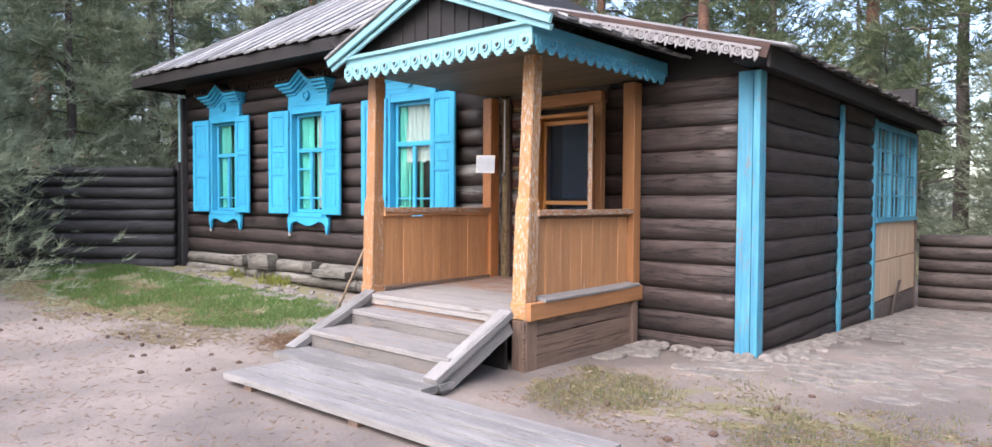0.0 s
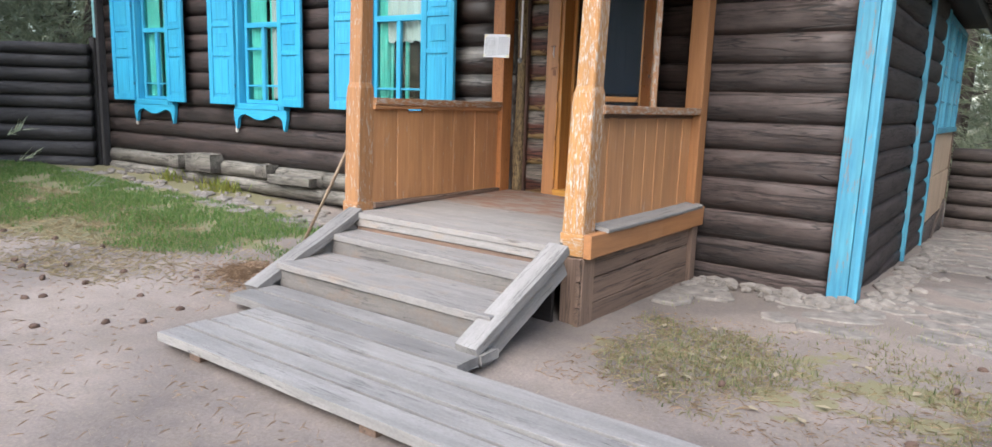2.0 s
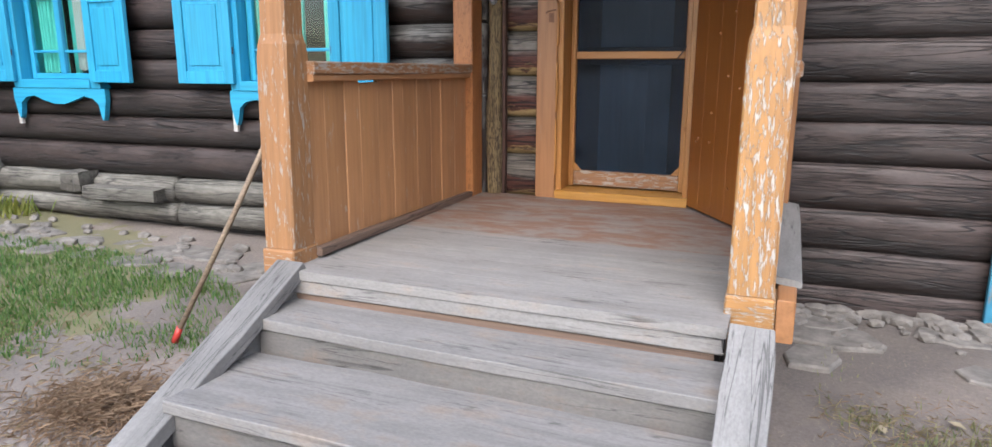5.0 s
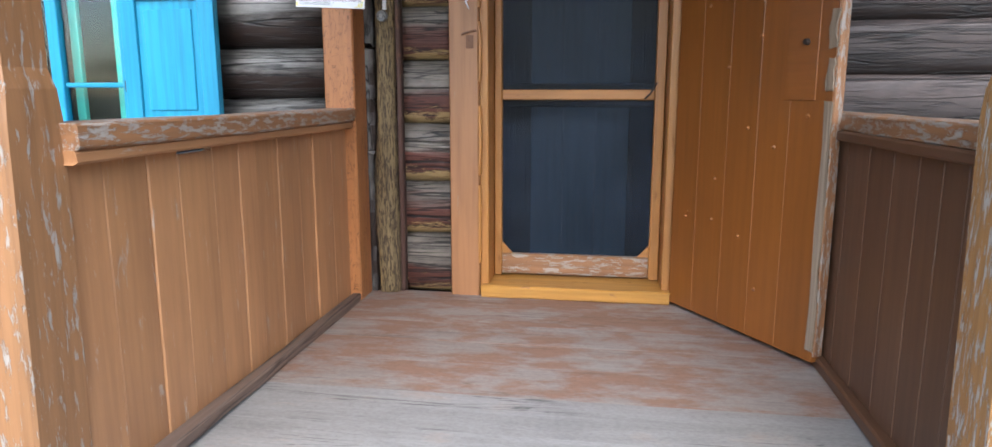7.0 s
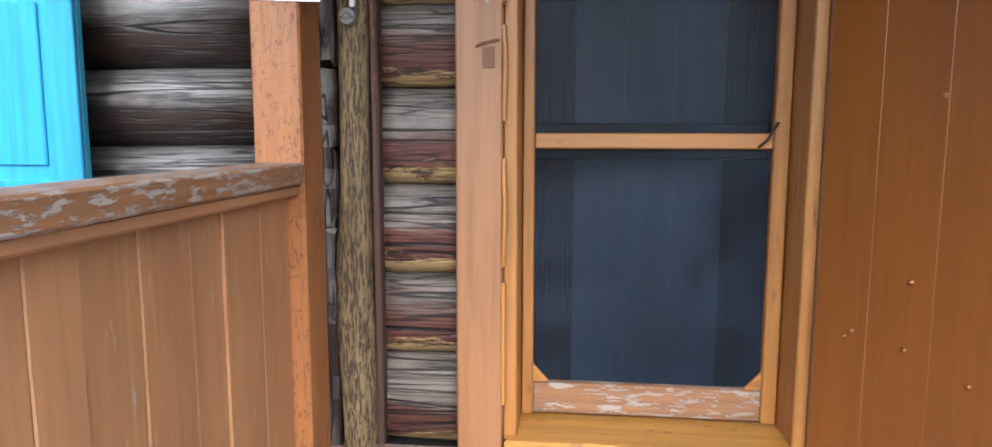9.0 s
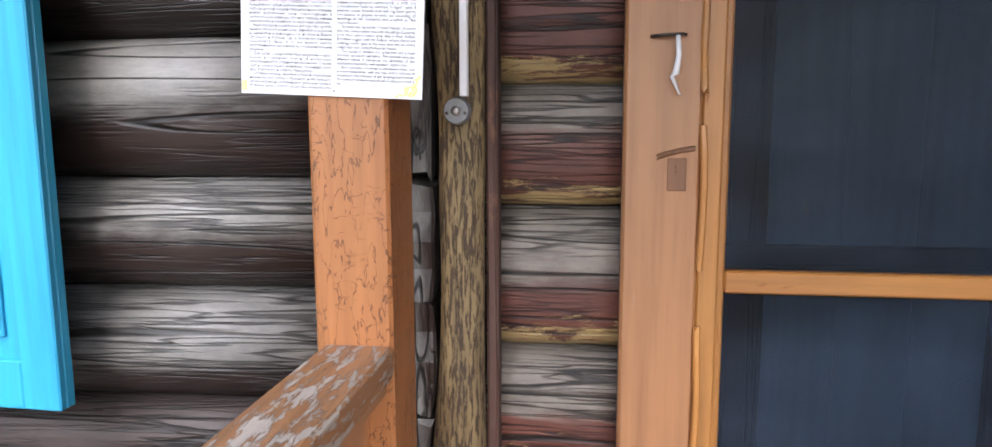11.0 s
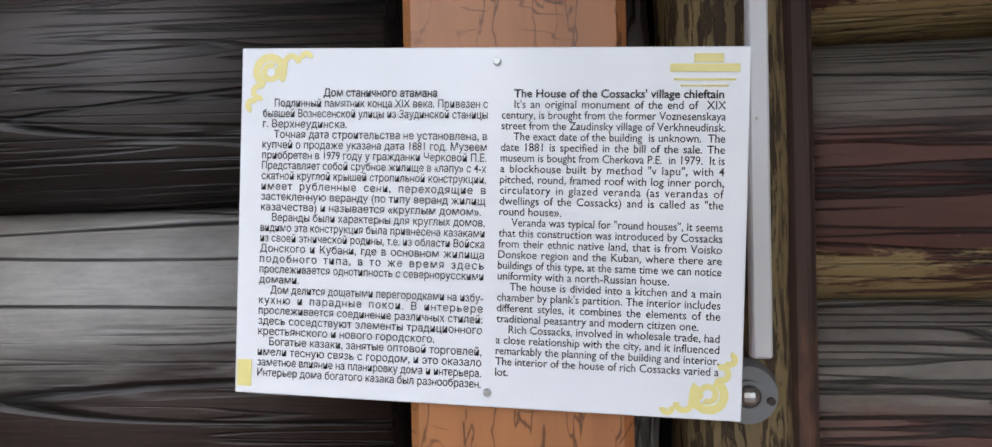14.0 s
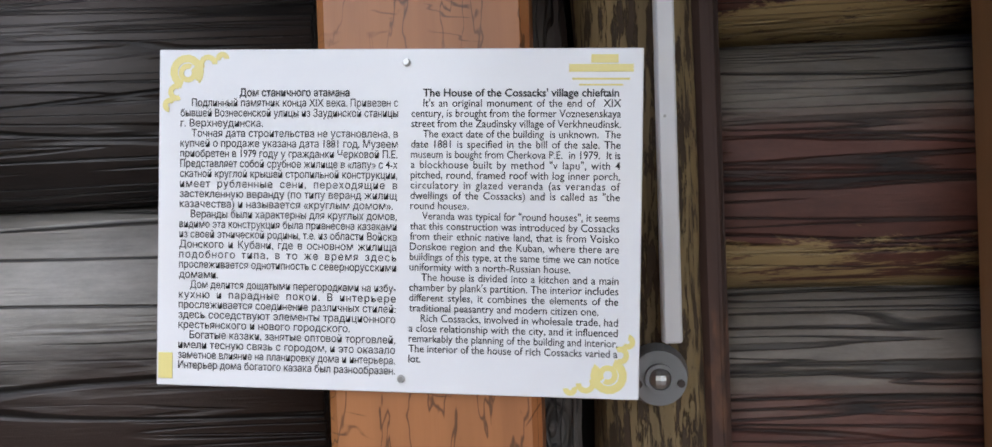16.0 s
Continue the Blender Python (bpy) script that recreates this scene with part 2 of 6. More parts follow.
def ground_mat():
    m = bpy.data.materials.new("sandy_soil")
    t, n, p, link = links_of(m)
    v = coords(t, (1, 1, 1), False)
    big = noise_of(t, v, 0.6, 6, 0.6)
    mid = noise_of(t, v, 3.5, 7, 0.65)
    tiny = noise_of(t, v, 60, 6, 0.7)
    col = mix(t, ramp(t, big, [(0.38, grey(0)), (0.60, grey(1))]), (0.285, 0.238, 0.208), (0.15, 0.128, 0.115))
    col = mix(t, ramp(t, mid, [(0.45, grey(0)), (0.75, grey(0.7))]), col, (0.20, 0.165, 0.135))
    straw = noise_of(t, coords(t, (30, 9, 1), False), 3.0, 5, 0.7, 1.5)
    col = mix(t, ramp(t, straw, [(0.6, grey(0)), (0.68, grey(0.6))]), col, (0.40, 0.33, 0.22))
    col = mix(t, 0.6, col, ramp(t, tiny, [(0.3, grey(0.5)), (0.7, grey(1.15))]), "MULTIPLY")
    turf = n.new("ShaderNodeVertexColor")
    turf.layer_name = "turf"
    sepc = n.new("ShaderNodeSeparateColor")
    link(turf.outputs[0], sepc.inputs[0])
    green = mix(t, mid, (0.115, 0.125, 0.055), (0.22, 0.19, 0.10))
    edge = n.new("ShaderNodeMath")
    edge.operation = "MULTIPLY_ADD"
    link(mid, edge.inputs[0])
    edge.inputs[1].default_value = 1.3
    link(sepc.outputs[0], edge.inputs[2])
    col = mix(t, ramp(t, edge.outputs[0], [(0.95, grey(0)), (1.35, grey(0.85))]), col, green)
    link(col, p.inputs["Base Color"])
    p.inputs["Roughness"].default_value = 0.95
    nb = bump_of(t, mid, 0.5, 0.03)
    link(bump_of(t, tiny, 0.7, 0.006, nb), p.inputs["Normal"])
    return m


M_BLUE = painted("sky_blue_paint", (0.026, 0.31, 0.54), (0.30, 0.36, 0.38), 0.70, 0.42, 0.4, second=(0.04, 0.36, 0.55))
M_BLUE_OLD = painted("faded_blue_paint", (0.045, 0.25, 0.39), (0.22, 0.27, 0.30), 0.60, 0.6, 0.45, second=(0.10, 0.38, 0.5))
M_TEAL = painted("pale_turquoise_paint", (0.24, 0.50, 0.55), (0.33, 0.36, 0.36), 0.62, 0.55, 0.3)
M_TEAL_IN = plain("green_turquoise_paint", (0.10, 0.58, 0.50), 0.4)
M_FRAME_SHEET = plain("sea_green_sheet", (0.12, 0.58, 0.50), 0.8, 0, 0.3)
M_OCHRE = painted("ochre_paint", (0.40, 0.185, 0.075), (0.40, 0.30, 0.21), 0.68, 0.45, 0.4, second=(0.34, 0.16, 0.07))
# ochre darkened for the shade inside the old latch socket
M_OCHRE_DARK = painted("shaded_socket_ochre", (0.22, 0.095, 0.040), (0.13, 0.065, 0.035), 0.60, 0.6, 0.5, second=(0.17, 0.075, 0.034), size=(20, 60, 60))
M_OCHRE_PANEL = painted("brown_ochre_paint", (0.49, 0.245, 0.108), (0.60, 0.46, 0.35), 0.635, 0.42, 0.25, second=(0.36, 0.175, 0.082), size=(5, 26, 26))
# panel brown darkened to carry the shade on the inner east side
M_PANEL_SHADE = painted("shaded_panel_paint", (0.145, 0.072, 0.038), (0.26, 0.19, 0.14), 0.70, 0.45, 0.35, second=(0.115, 0.056, 0.03))
M_OCHRE_POST = painted("flaking_ochre_paint", (0.47, 0.245, 0.085), (0.66, 0.60, 0.53), 0.545, 0.55, 0.45, 1.0, second=(0.38, 0.185, 0.068), size=(13, 75, 75))
M_OCHRE_WORN = painted("dull_ochre_paint", (0.37, 0.185, 0.078), (0.52, 0.45, 0.38), 0.585, 0.55, 0.4, 0.8, second=(0.33, 0.16, 0.068), size=(11, 50, 50))
M_SIGNPOST = painted("crackled_brown_paint", (0.42, 0.175, 0.06), (0.24, 0.12, 0.06), 0.70, 0.42, 0.3, 0.8, crackle=0.95, second=(0.35, 0.13, 0.045))
M_LEAF = painted("orange_brown_gloss_paint", (0.27, 0.092, 0.018), (0.45, 0.25, 0.08), 0.78, 0.32, 0.2, 0.25, second=(0.225, 0.078, 0.017))
M_JAMB = painted("orange_varnish", (0.47, 0.21, 0.05), (0.36, 0.16, 0.05), 0.64, 0.4, 0.5, second=(0.40, 0.165, 0.045))
M_SILL = painted("yellow_sill_paint", (0.52, 0.27, 0.055), (0.40, 0.20, 0.08), 0.62, 0.4, 0.4, second=(0.44, 0.21, 0.045), size=(8, 24, 24))
M_RAIL = painted("worn_rail_paint", (0.39, 0.19, 0.085), (0.54, 0.46, 0.39), 0.53, 0.5, 0.45, 0.9, size=(12, 48, 48))
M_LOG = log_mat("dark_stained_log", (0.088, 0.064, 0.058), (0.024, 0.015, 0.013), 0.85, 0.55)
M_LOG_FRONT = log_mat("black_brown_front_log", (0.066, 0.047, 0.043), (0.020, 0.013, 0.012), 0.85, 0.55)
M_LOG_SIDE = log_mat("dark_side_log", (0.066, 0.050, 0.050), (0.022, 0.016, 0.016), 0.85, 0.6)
# pale top tone holds both weathered grey and a painted sheen
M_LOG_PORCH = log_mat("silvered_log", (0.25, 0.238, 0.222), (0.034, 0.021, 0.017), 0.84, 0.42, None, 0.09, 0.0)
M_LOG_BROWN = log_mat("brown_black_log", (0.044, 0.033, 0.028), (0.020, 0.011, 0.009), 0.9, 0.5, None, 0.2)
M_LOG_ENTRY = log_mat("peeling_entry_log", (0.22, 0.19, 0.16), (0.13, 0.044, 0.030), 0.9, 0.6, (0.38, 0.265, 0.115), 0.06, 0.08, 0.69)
M_LOG_GREY = log_mat("rotten_grey_log", (0.25, 0.235, 0.205), (0.10, 0.088, 0.075), 0.6, 0.85)
M_LOG_FENCE = log_mat("black_fence_log", (0.048, 0.046, 0.050), (0.018, 0.017, 0.018), 0.5, 0.75)
M_LOG_FAR = log_mat("grey_brown_fence_log", (0.13, 0.105, 0.095), (0.055, 0.042, 0.038), 0.5, 0.8)
M_POLE = painted("bare_yellow_pole", (0.30, 0.215, 0.10), (0.085, 0.055, 0.032), 0.515, 0.75, 0.7, 1.0, second=(0.21, 0.145, 0.068), size=(16, 120, 120))
# black-brown boards, darkened further to hold the shade under the eaves
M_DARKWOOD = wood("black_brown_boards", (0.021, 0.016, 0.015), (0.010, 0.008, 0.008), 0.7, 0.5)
M_FRIEZE = wood("red_brown_frieze", (0.085, 0.040, 0.028), (0.030, 0.018, 0.015), 0.75, 0.5, 1, 0.3, 0.5, (0.22, 0.10, 0.05), 0.66)
M_GREY = trodden("silver_grey_boards", (0.315, 0.302, 0.29), (0.215, 0.207, 0.20), None, 0.55, 0.8, 0.3)
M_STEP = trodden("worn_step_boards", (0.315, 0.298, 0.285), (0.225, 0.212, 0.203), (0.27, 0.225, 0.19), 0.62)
# same timber as the steps, toned down: the risers' shade sits in the colour
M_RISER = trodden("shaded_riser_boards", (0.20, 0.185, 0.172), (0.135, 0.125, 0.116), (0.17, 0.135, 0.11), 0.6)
M_DECK = trodden("worn_deck_boards", (0.33, 0.29, 0.262), (0.27, 0.215, 0.185), (0.235, 0.125, 0.08), 0.52, 0.7, 0.06, 0.4)
M_DECK_FRONT = trodden("bare_deck_boards", (0.315, 0.298, 0.285), (0.25, 0.235, 0.222), (0.30, 0.245, 0.21), 0.66, 0.7, 0.06, 0.7)
M_SKIRT = wood("brown_skirting_boards", (0.25, 0.165, 0.12), (0.15, 0.10, 0.075), 0.8, 0.55)
M_DOOR_BLUE = painted("dull_blue_door_paint", (0.055, 0.105, 0.17), (0.10, 0.12, 0.145), 0.66, 0.5, 0.3)
M_BEIGE = painted("beige_paint", (0.50, 0.38, 0.27), (0.33, 0.27, 0.2), 0.66, 0.6, 0.3)
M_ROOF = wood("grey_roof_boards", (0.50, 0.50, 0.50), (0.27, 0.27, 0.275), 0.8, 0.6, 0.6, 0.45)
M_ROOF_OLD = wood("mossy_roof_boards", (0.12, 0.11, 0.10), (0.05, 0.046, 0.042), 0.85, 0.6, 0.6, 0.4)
M_CEIL = wood("olive_ceiling_boards", (0.17, 0.14, 0.085), (0.12, 0.10, 0.06), 0.6, 0.3)
M_LACE = plain("grey_white_lace_paint", (0.27, 0.258, 0.255), 0.7, 0, 0.45)
M_WHITE = plain("aged_white_paint", (0.55, 0.52, 0.49), 0.6, 0, 0.35)
M_SIGN = plain("white_laminate", (0.80, 0.80, 0.82), 0.22, 0, 0.03)
M_INK = plain("black_print", (0.02, 0.02, 0.022), 0.5)
M_YELLOW = plain("yellow_print", (0.80, 0.70, 0.27), 0.35, 0, 0.05)
M_STEEL = plain("zinc_screw", (0.45, 0.45, 0.44), 0.35, 0.9)
M_IRON = plain("rusty_iron", (0.06, 0.045, 0.04), 0.6, 0.4, 0.5)
M_PLASTIC = plain("white_plastic", (0.72, 0.72, 0.74), 0.4, 0, 0.05)
M_GREYPL = plain("grey_plastic", (0.20, 0.205, 0.215), 0.45, 0, 0.2)
M_RED = plain("red_plastic", (0.45, 0.04, 0.03), 0.45)
M_STICK = wood("pale_stick", (0.38, 0.29, 0.2), (0.26, 0.19, 0.13), 0.7, 0.3)
M_STONE = plain("pale_flagstone", (0.265, 0.24, 0.215), 0.95, 0, 0.7, 9)
M_CURTAIN = plain("white_lace", (0.45, 0.45, 0.43), 0.85, 0, 0.12, 40)
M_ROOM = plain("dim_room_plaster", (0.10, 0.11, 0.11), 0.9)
M_BARK = wood("pine_bark", (0.27, 0.135, 0.085), (0.11, 0.07, 0.055), 0.9, 0.6, 0.4, 0.3, 0.9)
M_BARK_GREY = wood("grey_pine_bark", (0.16, 0.13, 0.115), (0.075, 0.062, 0.055), 0.9, 0.6, 0.4, 0.3, 0.9)
M_NEEDLE = leafy("pine_needles", (0.085, 0.125, 0.062), (0.18, 0.21, 0.115))
M_NEEDLE_SOFT = leafy("young_pine_needles", (0.18, 0.23, 0.15), (0.31, 0.34, 0.24))
M_GRASS = leafy("grass_blades", (0.05, 0.16, 0.03), (0.20, 0.26, 0.08))
M_GRASS_PALE = leafy("pale_grass_blades", (0.12, 0.16, 0.06), (0.32, 0.29, 0.15))
M_STRAW = leafy("dry_straw", (0.20, 0.165, 0.09), (0.38, 0.31, 0.19), 0.8)
M_DRY = leafy("dry_needles", (0.21, 0.14, 0.09), (0.37, 0.26, 0.17), 0.8)
M_WEED = leafy("yellow_weed", (0.28, 0.27, 0.05), (0.16, 0.22, 0.05))
M_DRYLEAF = plain("pale_dry_leaf", (0.34, 0.285, 0.19), 0.8, 0, 0.3)
M_CONE = plain("cone_brown", (0.09, 0.055, 0.04), 0.85)
M_GLASS = glass_mat("window_glass", (0.86, 0.95, 0.94))
M_NET = net_mat("insect_gauze")
M_SOIL = ground_mat()


# ---- mesh helpers ----
def mesh_from(verts, faces, mat, smooth=False):
    me = bpy.data.meshes.new("mesh")
    me.from_pydata([tuple(v) for v in verts], [], faces)
    me.materials.append(mat)
    if smooth:
        me.polygons.foreach_set("use_smooth", [True] * len(me.polygons))
    me.update()
    return me


def part(name, data, material=None, parent=None, label="", m=None):
    """Links a bmesh or a mesh as one object under a thing or part."""
    if isinstance(data, bmesh.types.BMesh):
        me = bpy.data.meshes.new(name)
        data.to_mesh(me)
        data.free()
        me.materials.append(material)
        data = me
    ob = new(name, data)
    if parent is not None:
        ob.parent = parent
    if m is not None:
        ob.matrix_basis = m
    if label:
        ob["label"] = label
    return ob


def thing(name, m=None, label="", category="", group="", kind=""):
    ob = new(name)
    if m is not None:
        ob.matrix_basis = m
    return tagged(ob, label, category, group, kind)


BOXES = {}


def box_mesh(sx, sy, sz, mat, bev=0.004):
    """A block with worn (chamfered) edges, centred; alike blocks share it."""
    key = (round(sx, 4), round(sy, 4), round(sz, 4), mat.name, bev)
    if key not in BOXES:
        bm = bmesh.new()
        bmesh.ops.create_cube(bm, size=1, matrix=Matrix.Diagonal((sx, sy, sz, 1)))
        if bev:
            bmesh.ops.bevel(bm, geom=bm.edges[:], offset=min(bev, 0.3 * min(sx, sy, sz)), segments=1, affect="EDGES")
        me = bpy.data.meshes.new("block")
        bm.to_mesh(me)
        bm.free()
        me.materials.append(mat)
        BOXES[key] = me
    return BOXES[key]


def block(name, x0, y0, z0, x1, y1, z1, mat, parent=None, label="", bev=0.004, along="x"):
    """A block between two corners; its local x runs along the given axis, so that grain follows it."""
    c = Vector(((x0 + x1) / 2, (y0 + y1) / 2, (z0 + z1) / 2))
    dx, dy, dz = x1 - x0, y1 - y0, z1 - z0
    if along == "x":
        me, r = box_mesh(dx, dy, dz, mat, bev), Matrix()
    elif along == "y":
        me, r = box_mesh(dy, dx, dz, mat, bev), pose(0, 0, 0, 0, 0, 90)
    else:
        me, r = box_mesh(dz, dy, dx, mat, bev), pose(0, 0, 0, 0, -90, 0)
    return part(name, me, None, parent, label, Matrix.Translation(c) @ r)


def plank_mesh(length, width, thick, mat, seed, wob=0.004, n=7, ease=0.006):
    """An old board along x: eased edges, a slight bow, uneven sides and ends."""
    rnd = random.Random(seed)
    a, b, c = width / 2, thick / 2, min(ease, thick * 0.25)
    sec = [(-a + c, -b), (a - c, -b), (a, -b + c), (a, b - c), (a - c, b), (-a + c, b), (-a, b - c), (-a, -b + c)]
    verts, faces = [], []
    bow = rnd.uniform(-1, 1) * wob
    for i in range(n + 1):
        s = i / n
        x = (s - 0.5) * length
        e0, e1, lift = rnd.uniform(-wob, wob), rnd.uniform(-wob, wob), bow * math.sin(math.pi * s) + rnd.uniform(-wob, wob) * 0.3
        for y, z in sec:
            ex = rnd.uniform(-wob, wob) * 1.5 if i in (0, n) else 0
            verts.append((x + ex, y + (e0 if y < 0 else e1), z + lift))
    for i in range(n):
        for k in range(8):
            q = i * 8 + k
            w = i * 8 + (k + 1) % 8
            faces.append((q, w, w + 8, q + 8))
    faces += [tuple(range(7, -1, -1)), tuple(range(n * 8, n * 8 + 8))]
    return mesh_from(verts, [f[::-1] for f in faces], mat)


def log_mesh(length, height, depth, mat, seed, n=0, m=18, power=2.5, wob=0.008, taper=0.0):
    """A hewn log along x with an uneven, slightly squared round section."""
    n = n or max(3, int(length / 0.3))
    verts, faces = [], []
    off = Vector((seed * 3.7, seed * 1.3, 0))
    for i in range(n + 1):
        s = i / n
        x = (s - 0.5) * length
        for k in range(m):
            a = 2 * math.pi * k / m
            ca, sa = math.cos(a), math.sin(a)
            r = (abs(ca) ** power + abs(sa) ** power) ** (-1 / power)
            w = noise.noise(Vector((x * 1.4, ca * 0.9, sa * 0.9)) + off) * wob + noise.noise(Vector((x * 5, ca * 2, sa * 2)) + off) * wob * 0.4
            f = 1 - taper * (s - 0.5)
            verts.append((x, (depth / 2 * f + w) * r * ca, (height / 2 * f + w) * r * sa))
    for i in range(n):
        for k in range(m):
            q, w = i * m + k, i * m + (k + 1) % m
            faces.append((q, q + m, w + m, w))
    faces += [tuple(range(m)), tuple(range(n * m + m - 1, n * m - 1, -1))]
    return mesh_from(verts, [f[::-1] for f in faces], mat, True)


def prism_mesh(points, thick, mat):
    """A flat outline in x and z, given a thickness along y (front at -thick / 2)."""
    k = len(points)
    verts = [(x, -thick / 2, z) for x, z in points] + [(x, thick / 2, z) for x, z in points]
    faces = [tuple(range(k)), tuple(range(2 * k - 1, k - 1, -1))]
    faces += [(i + k, (i + 1) % k + k, (i + 1) % k, i) for i in range(k)]
    me = mesh_from(verts, faces, mat)
    bm = bmesh.new()
    bm.from_mesh(me)
    bmesh.ops.recalc_face_normals(bm, faces=bm.faces[:])
    bm.to_mesh(me)
    bm.free()
    return me


def ring_mesh(r, wide, thick, mat, n=18, a0=0.0, a1=360.0):
    """A flat ring or arc in x and z, with depth along y."""
    verts, faces = [], []
    full = a1 - a0 >= 360
    steps = n if full else n + 1
    for i in range(steps):
        a = radians(a0 + (a1 - a0) * i / n)
        for rr in (r, r - wide):
            for y in (-thick / 2, thick / 2):
                verts.append((rr * math.cos(a), y, rr * math.sin(a)))
    for i in range(n):
        p, q = i * 4, ((i + 1) % steps) * 4
        faces += [(p, q, q + 2, p + 2), (p + 1, p + 3, q + 3, q + 1), (p, p + 1, q + 1, q), (p + 2, q + 2, q + 3, p + 3)]
    return mesh_from(verts, faces, mat)


def tube_mesh(points, radii, mat, m=8):
    """A round limb through the points."""
    verts, faces = [], []
    pts = [Vector(p) for p in points]
    for i, p in enumerate(pts):
        d = (pts[min(i + 1, len(pts) - 1)] - pts[max(i - 1, 0)]).normalized()
        u = d.cross(Vector((0.31, 0.87, 0.4))).normalized()
        w = d.cross(u)
        for k in range(m):
            a = 2 * math.pi * k / m
            verts.append(p + (u * math.cos(a) + w * math.sin(a)) * radii[i])
    for i in range(len(pts) - 1):
        for k in range(m):
            q, w = i * m + k, i * m + (k + 1) % m
            faces.append((q, w, w + m, q + m))
    faces += [tuple(range(m - 1, -1, -1)), tuple(range((len(pts) - 1) * m, len(pts) * m))]
    return mesh_from(verts, faces, mat, True)


def boxes_mesh(boxes, mat):
    """Several blocks that make one solid (a wall core round its openings)."""
    verts, faces = [], []
    for x0, y0, z0, x1, y1, z1 in boxes:
        b = len(verts)
        verts += [(x, y, z) for x in (x0, x1) for y in (y0, y1) for z in (z0, z1)]
        faces += [tuple(b + i for i in f) for f in ((0, 1, 3, 2), (4, 6, 7, 5), (0, 4, 5, 1), (2, 3, 7, 6), (0, 2, 6, 4), (1, 5, 7, 3))]
    return mesh_from(verts, faces, mat)


def ground_z(x, y):
    """The lie of the land: up a little to the west, down along the east wall."""
    east = min(max((x - 1.0) / 2.0, 0), 1)
    return (0.03 * min(max(-x, 0), 9) * min(max((y + 4.5) / 3, 0), 1) - 0.045 * min(max(y, 0), 8) * east - 0.02)


# ---- large structure ----
FAC = pose(0, 0, 0, 0, 0, 3.15)          # the main house's front turns a little from the entry's
WINDOWS = (-5.955, -3.655, -1.45)
HALF, W_LOW, W_TOP = 0.435, 1.23, 2.81


def ground():
    axis = np.concatenate([-np.geomspace(400, 13, 16), np.arange(-12.5, 12.6, 0.2), np.geomspace(13, 400, 16)])
    verts, cols = [], []
    n = len(axis)
    for y in axis:
        for x in axis:
            near = max(abs(x), abs(y)) < 13
            z = ground_z(x, y) if near else ground_z(max(min(x, 13), -13), max(min(y, 13), -13))
            z += noise.noise(Vector((x * 0.7, y * 0.7, 0))) * 0.025 + (noise.noise(Vector((x * 3, y * 3, 5))) * 0.012 if near else 0)
            verts.append((x, y, z))
            lawn = max(0, 1 - (((x + 6.0) / 5.2) ** 2 + ((y + 1.7) / 2.0) ** 2)) * 1.5
            tuft = max(0, 1 - (((x - 4.0) / 3.0) ** 2 + ((y + 1.75) / 0.8) ** 2)) * 0.35
            beyond = min(max((max(abs(x), abs(y)) - 9) / 6, 0), 1)
            wood_edge = max(0, 1 - (((x - 8.0) / 3.0) ** 2 + ((y + 0.5) / 3.0) ** 2)) * 0.6
            cols.append(min(1, max(lawn, tuft, beyond * 0.8, wood_edge)))
    faces = [(j * n + i, j * n + i + 1, (j + 1) * n + i + 1, (j + 1) * n + i) for j in range(n - 1) for i in range(n - 1)]
    me = mesh_from(verts, faces, M_SOIL, True)
    layer = me.color_attributes.new("turf", "FLOAT_COLOR", "POINT")
    layer.data.foreach_set("color", np.repeat(np.array(cols, dtype=np.float32)[:, None], 4, 1).ravel())
    tagged(new("ground", me), "trodden sandy ground with pine needles and thin grass", "ground", kind="structure")


ground()

# wall cores, thick and with real openings; the logs lie on them
wall_facade = tagged(part("wall_facade", boxes_mesh(
    [(-7.3, 0.10, -0.2, -0.02, 0.34, W_LOW), (-7.3, 0.10, W_TOP, -0.02, 0.34, 3.62)]
    + [(a, 0.10, W_LOW, b, 0.34, W_TOP) for a, b in ((-7.3, WINDOWS[0] - HALF), (WINDOWS[0] + HALF, WINDOWS[1] - HALF),
                                                    (WINDOWS[1] + HALF, WINDOWS[2] - HALF), (WINDOWS[2] + HALF, -0.02))], M_DARKWOOD), m=FAC),
    "dark brown log wall of the main house", "wall", kind="structure")
wall_entry = tagged(part("wall_entry", boxes_mesh(
    [(-0.02, 0.14, -0.3, 0.50, 0.36, 2.9), (1.40, 0.16, -0.3, 3.08, 0.36, 2.62), (0.50, 0.14, 2.42, 1.40, 0.36, 2.9), (0.50, 0.14, -0.3, 1.40, 0.36, 0.49),
     (1.40, 0.20, 2.62, 2.2, 0.34, 3.1), (2.2, 0.20, 2.62, 2.9, 0.34, 2.86)], M_DARKWOOD)),
    "log wall of the entry with peeling brown paint", "wall", kind="structure")
wall_side = tagged(part("wall_side", boxes_mesh([(2.80, 0.36, -0.6, 3.02, 4.5, 2.7), (2.80, 4.5, -0.6, 3.02, 7.3, 1.15), (2.80, 7.2, -0.6, 3.02, 7.4, 2.7),
                                                (2.80, 4.5, 2.58, 3.02, 7.3, 2.7)], M_DARKWOOD)),
    "dark log side wall of the entry and veranda", "wall", kind="structure")
tagged(part("wall_back", boxes_mesh([(-7.6, 7.4, -0.6, 3.02, 7.6, 3.4), (-7.6, -0.25, -0.2, -7.4, 7.4, 3.5), (-0.25, 0.4, -0.2, -0.05, 7.4, 3.4)], M_DARKWOOD)),
       "dark back and end walls of the house", "wall", kind="structure")
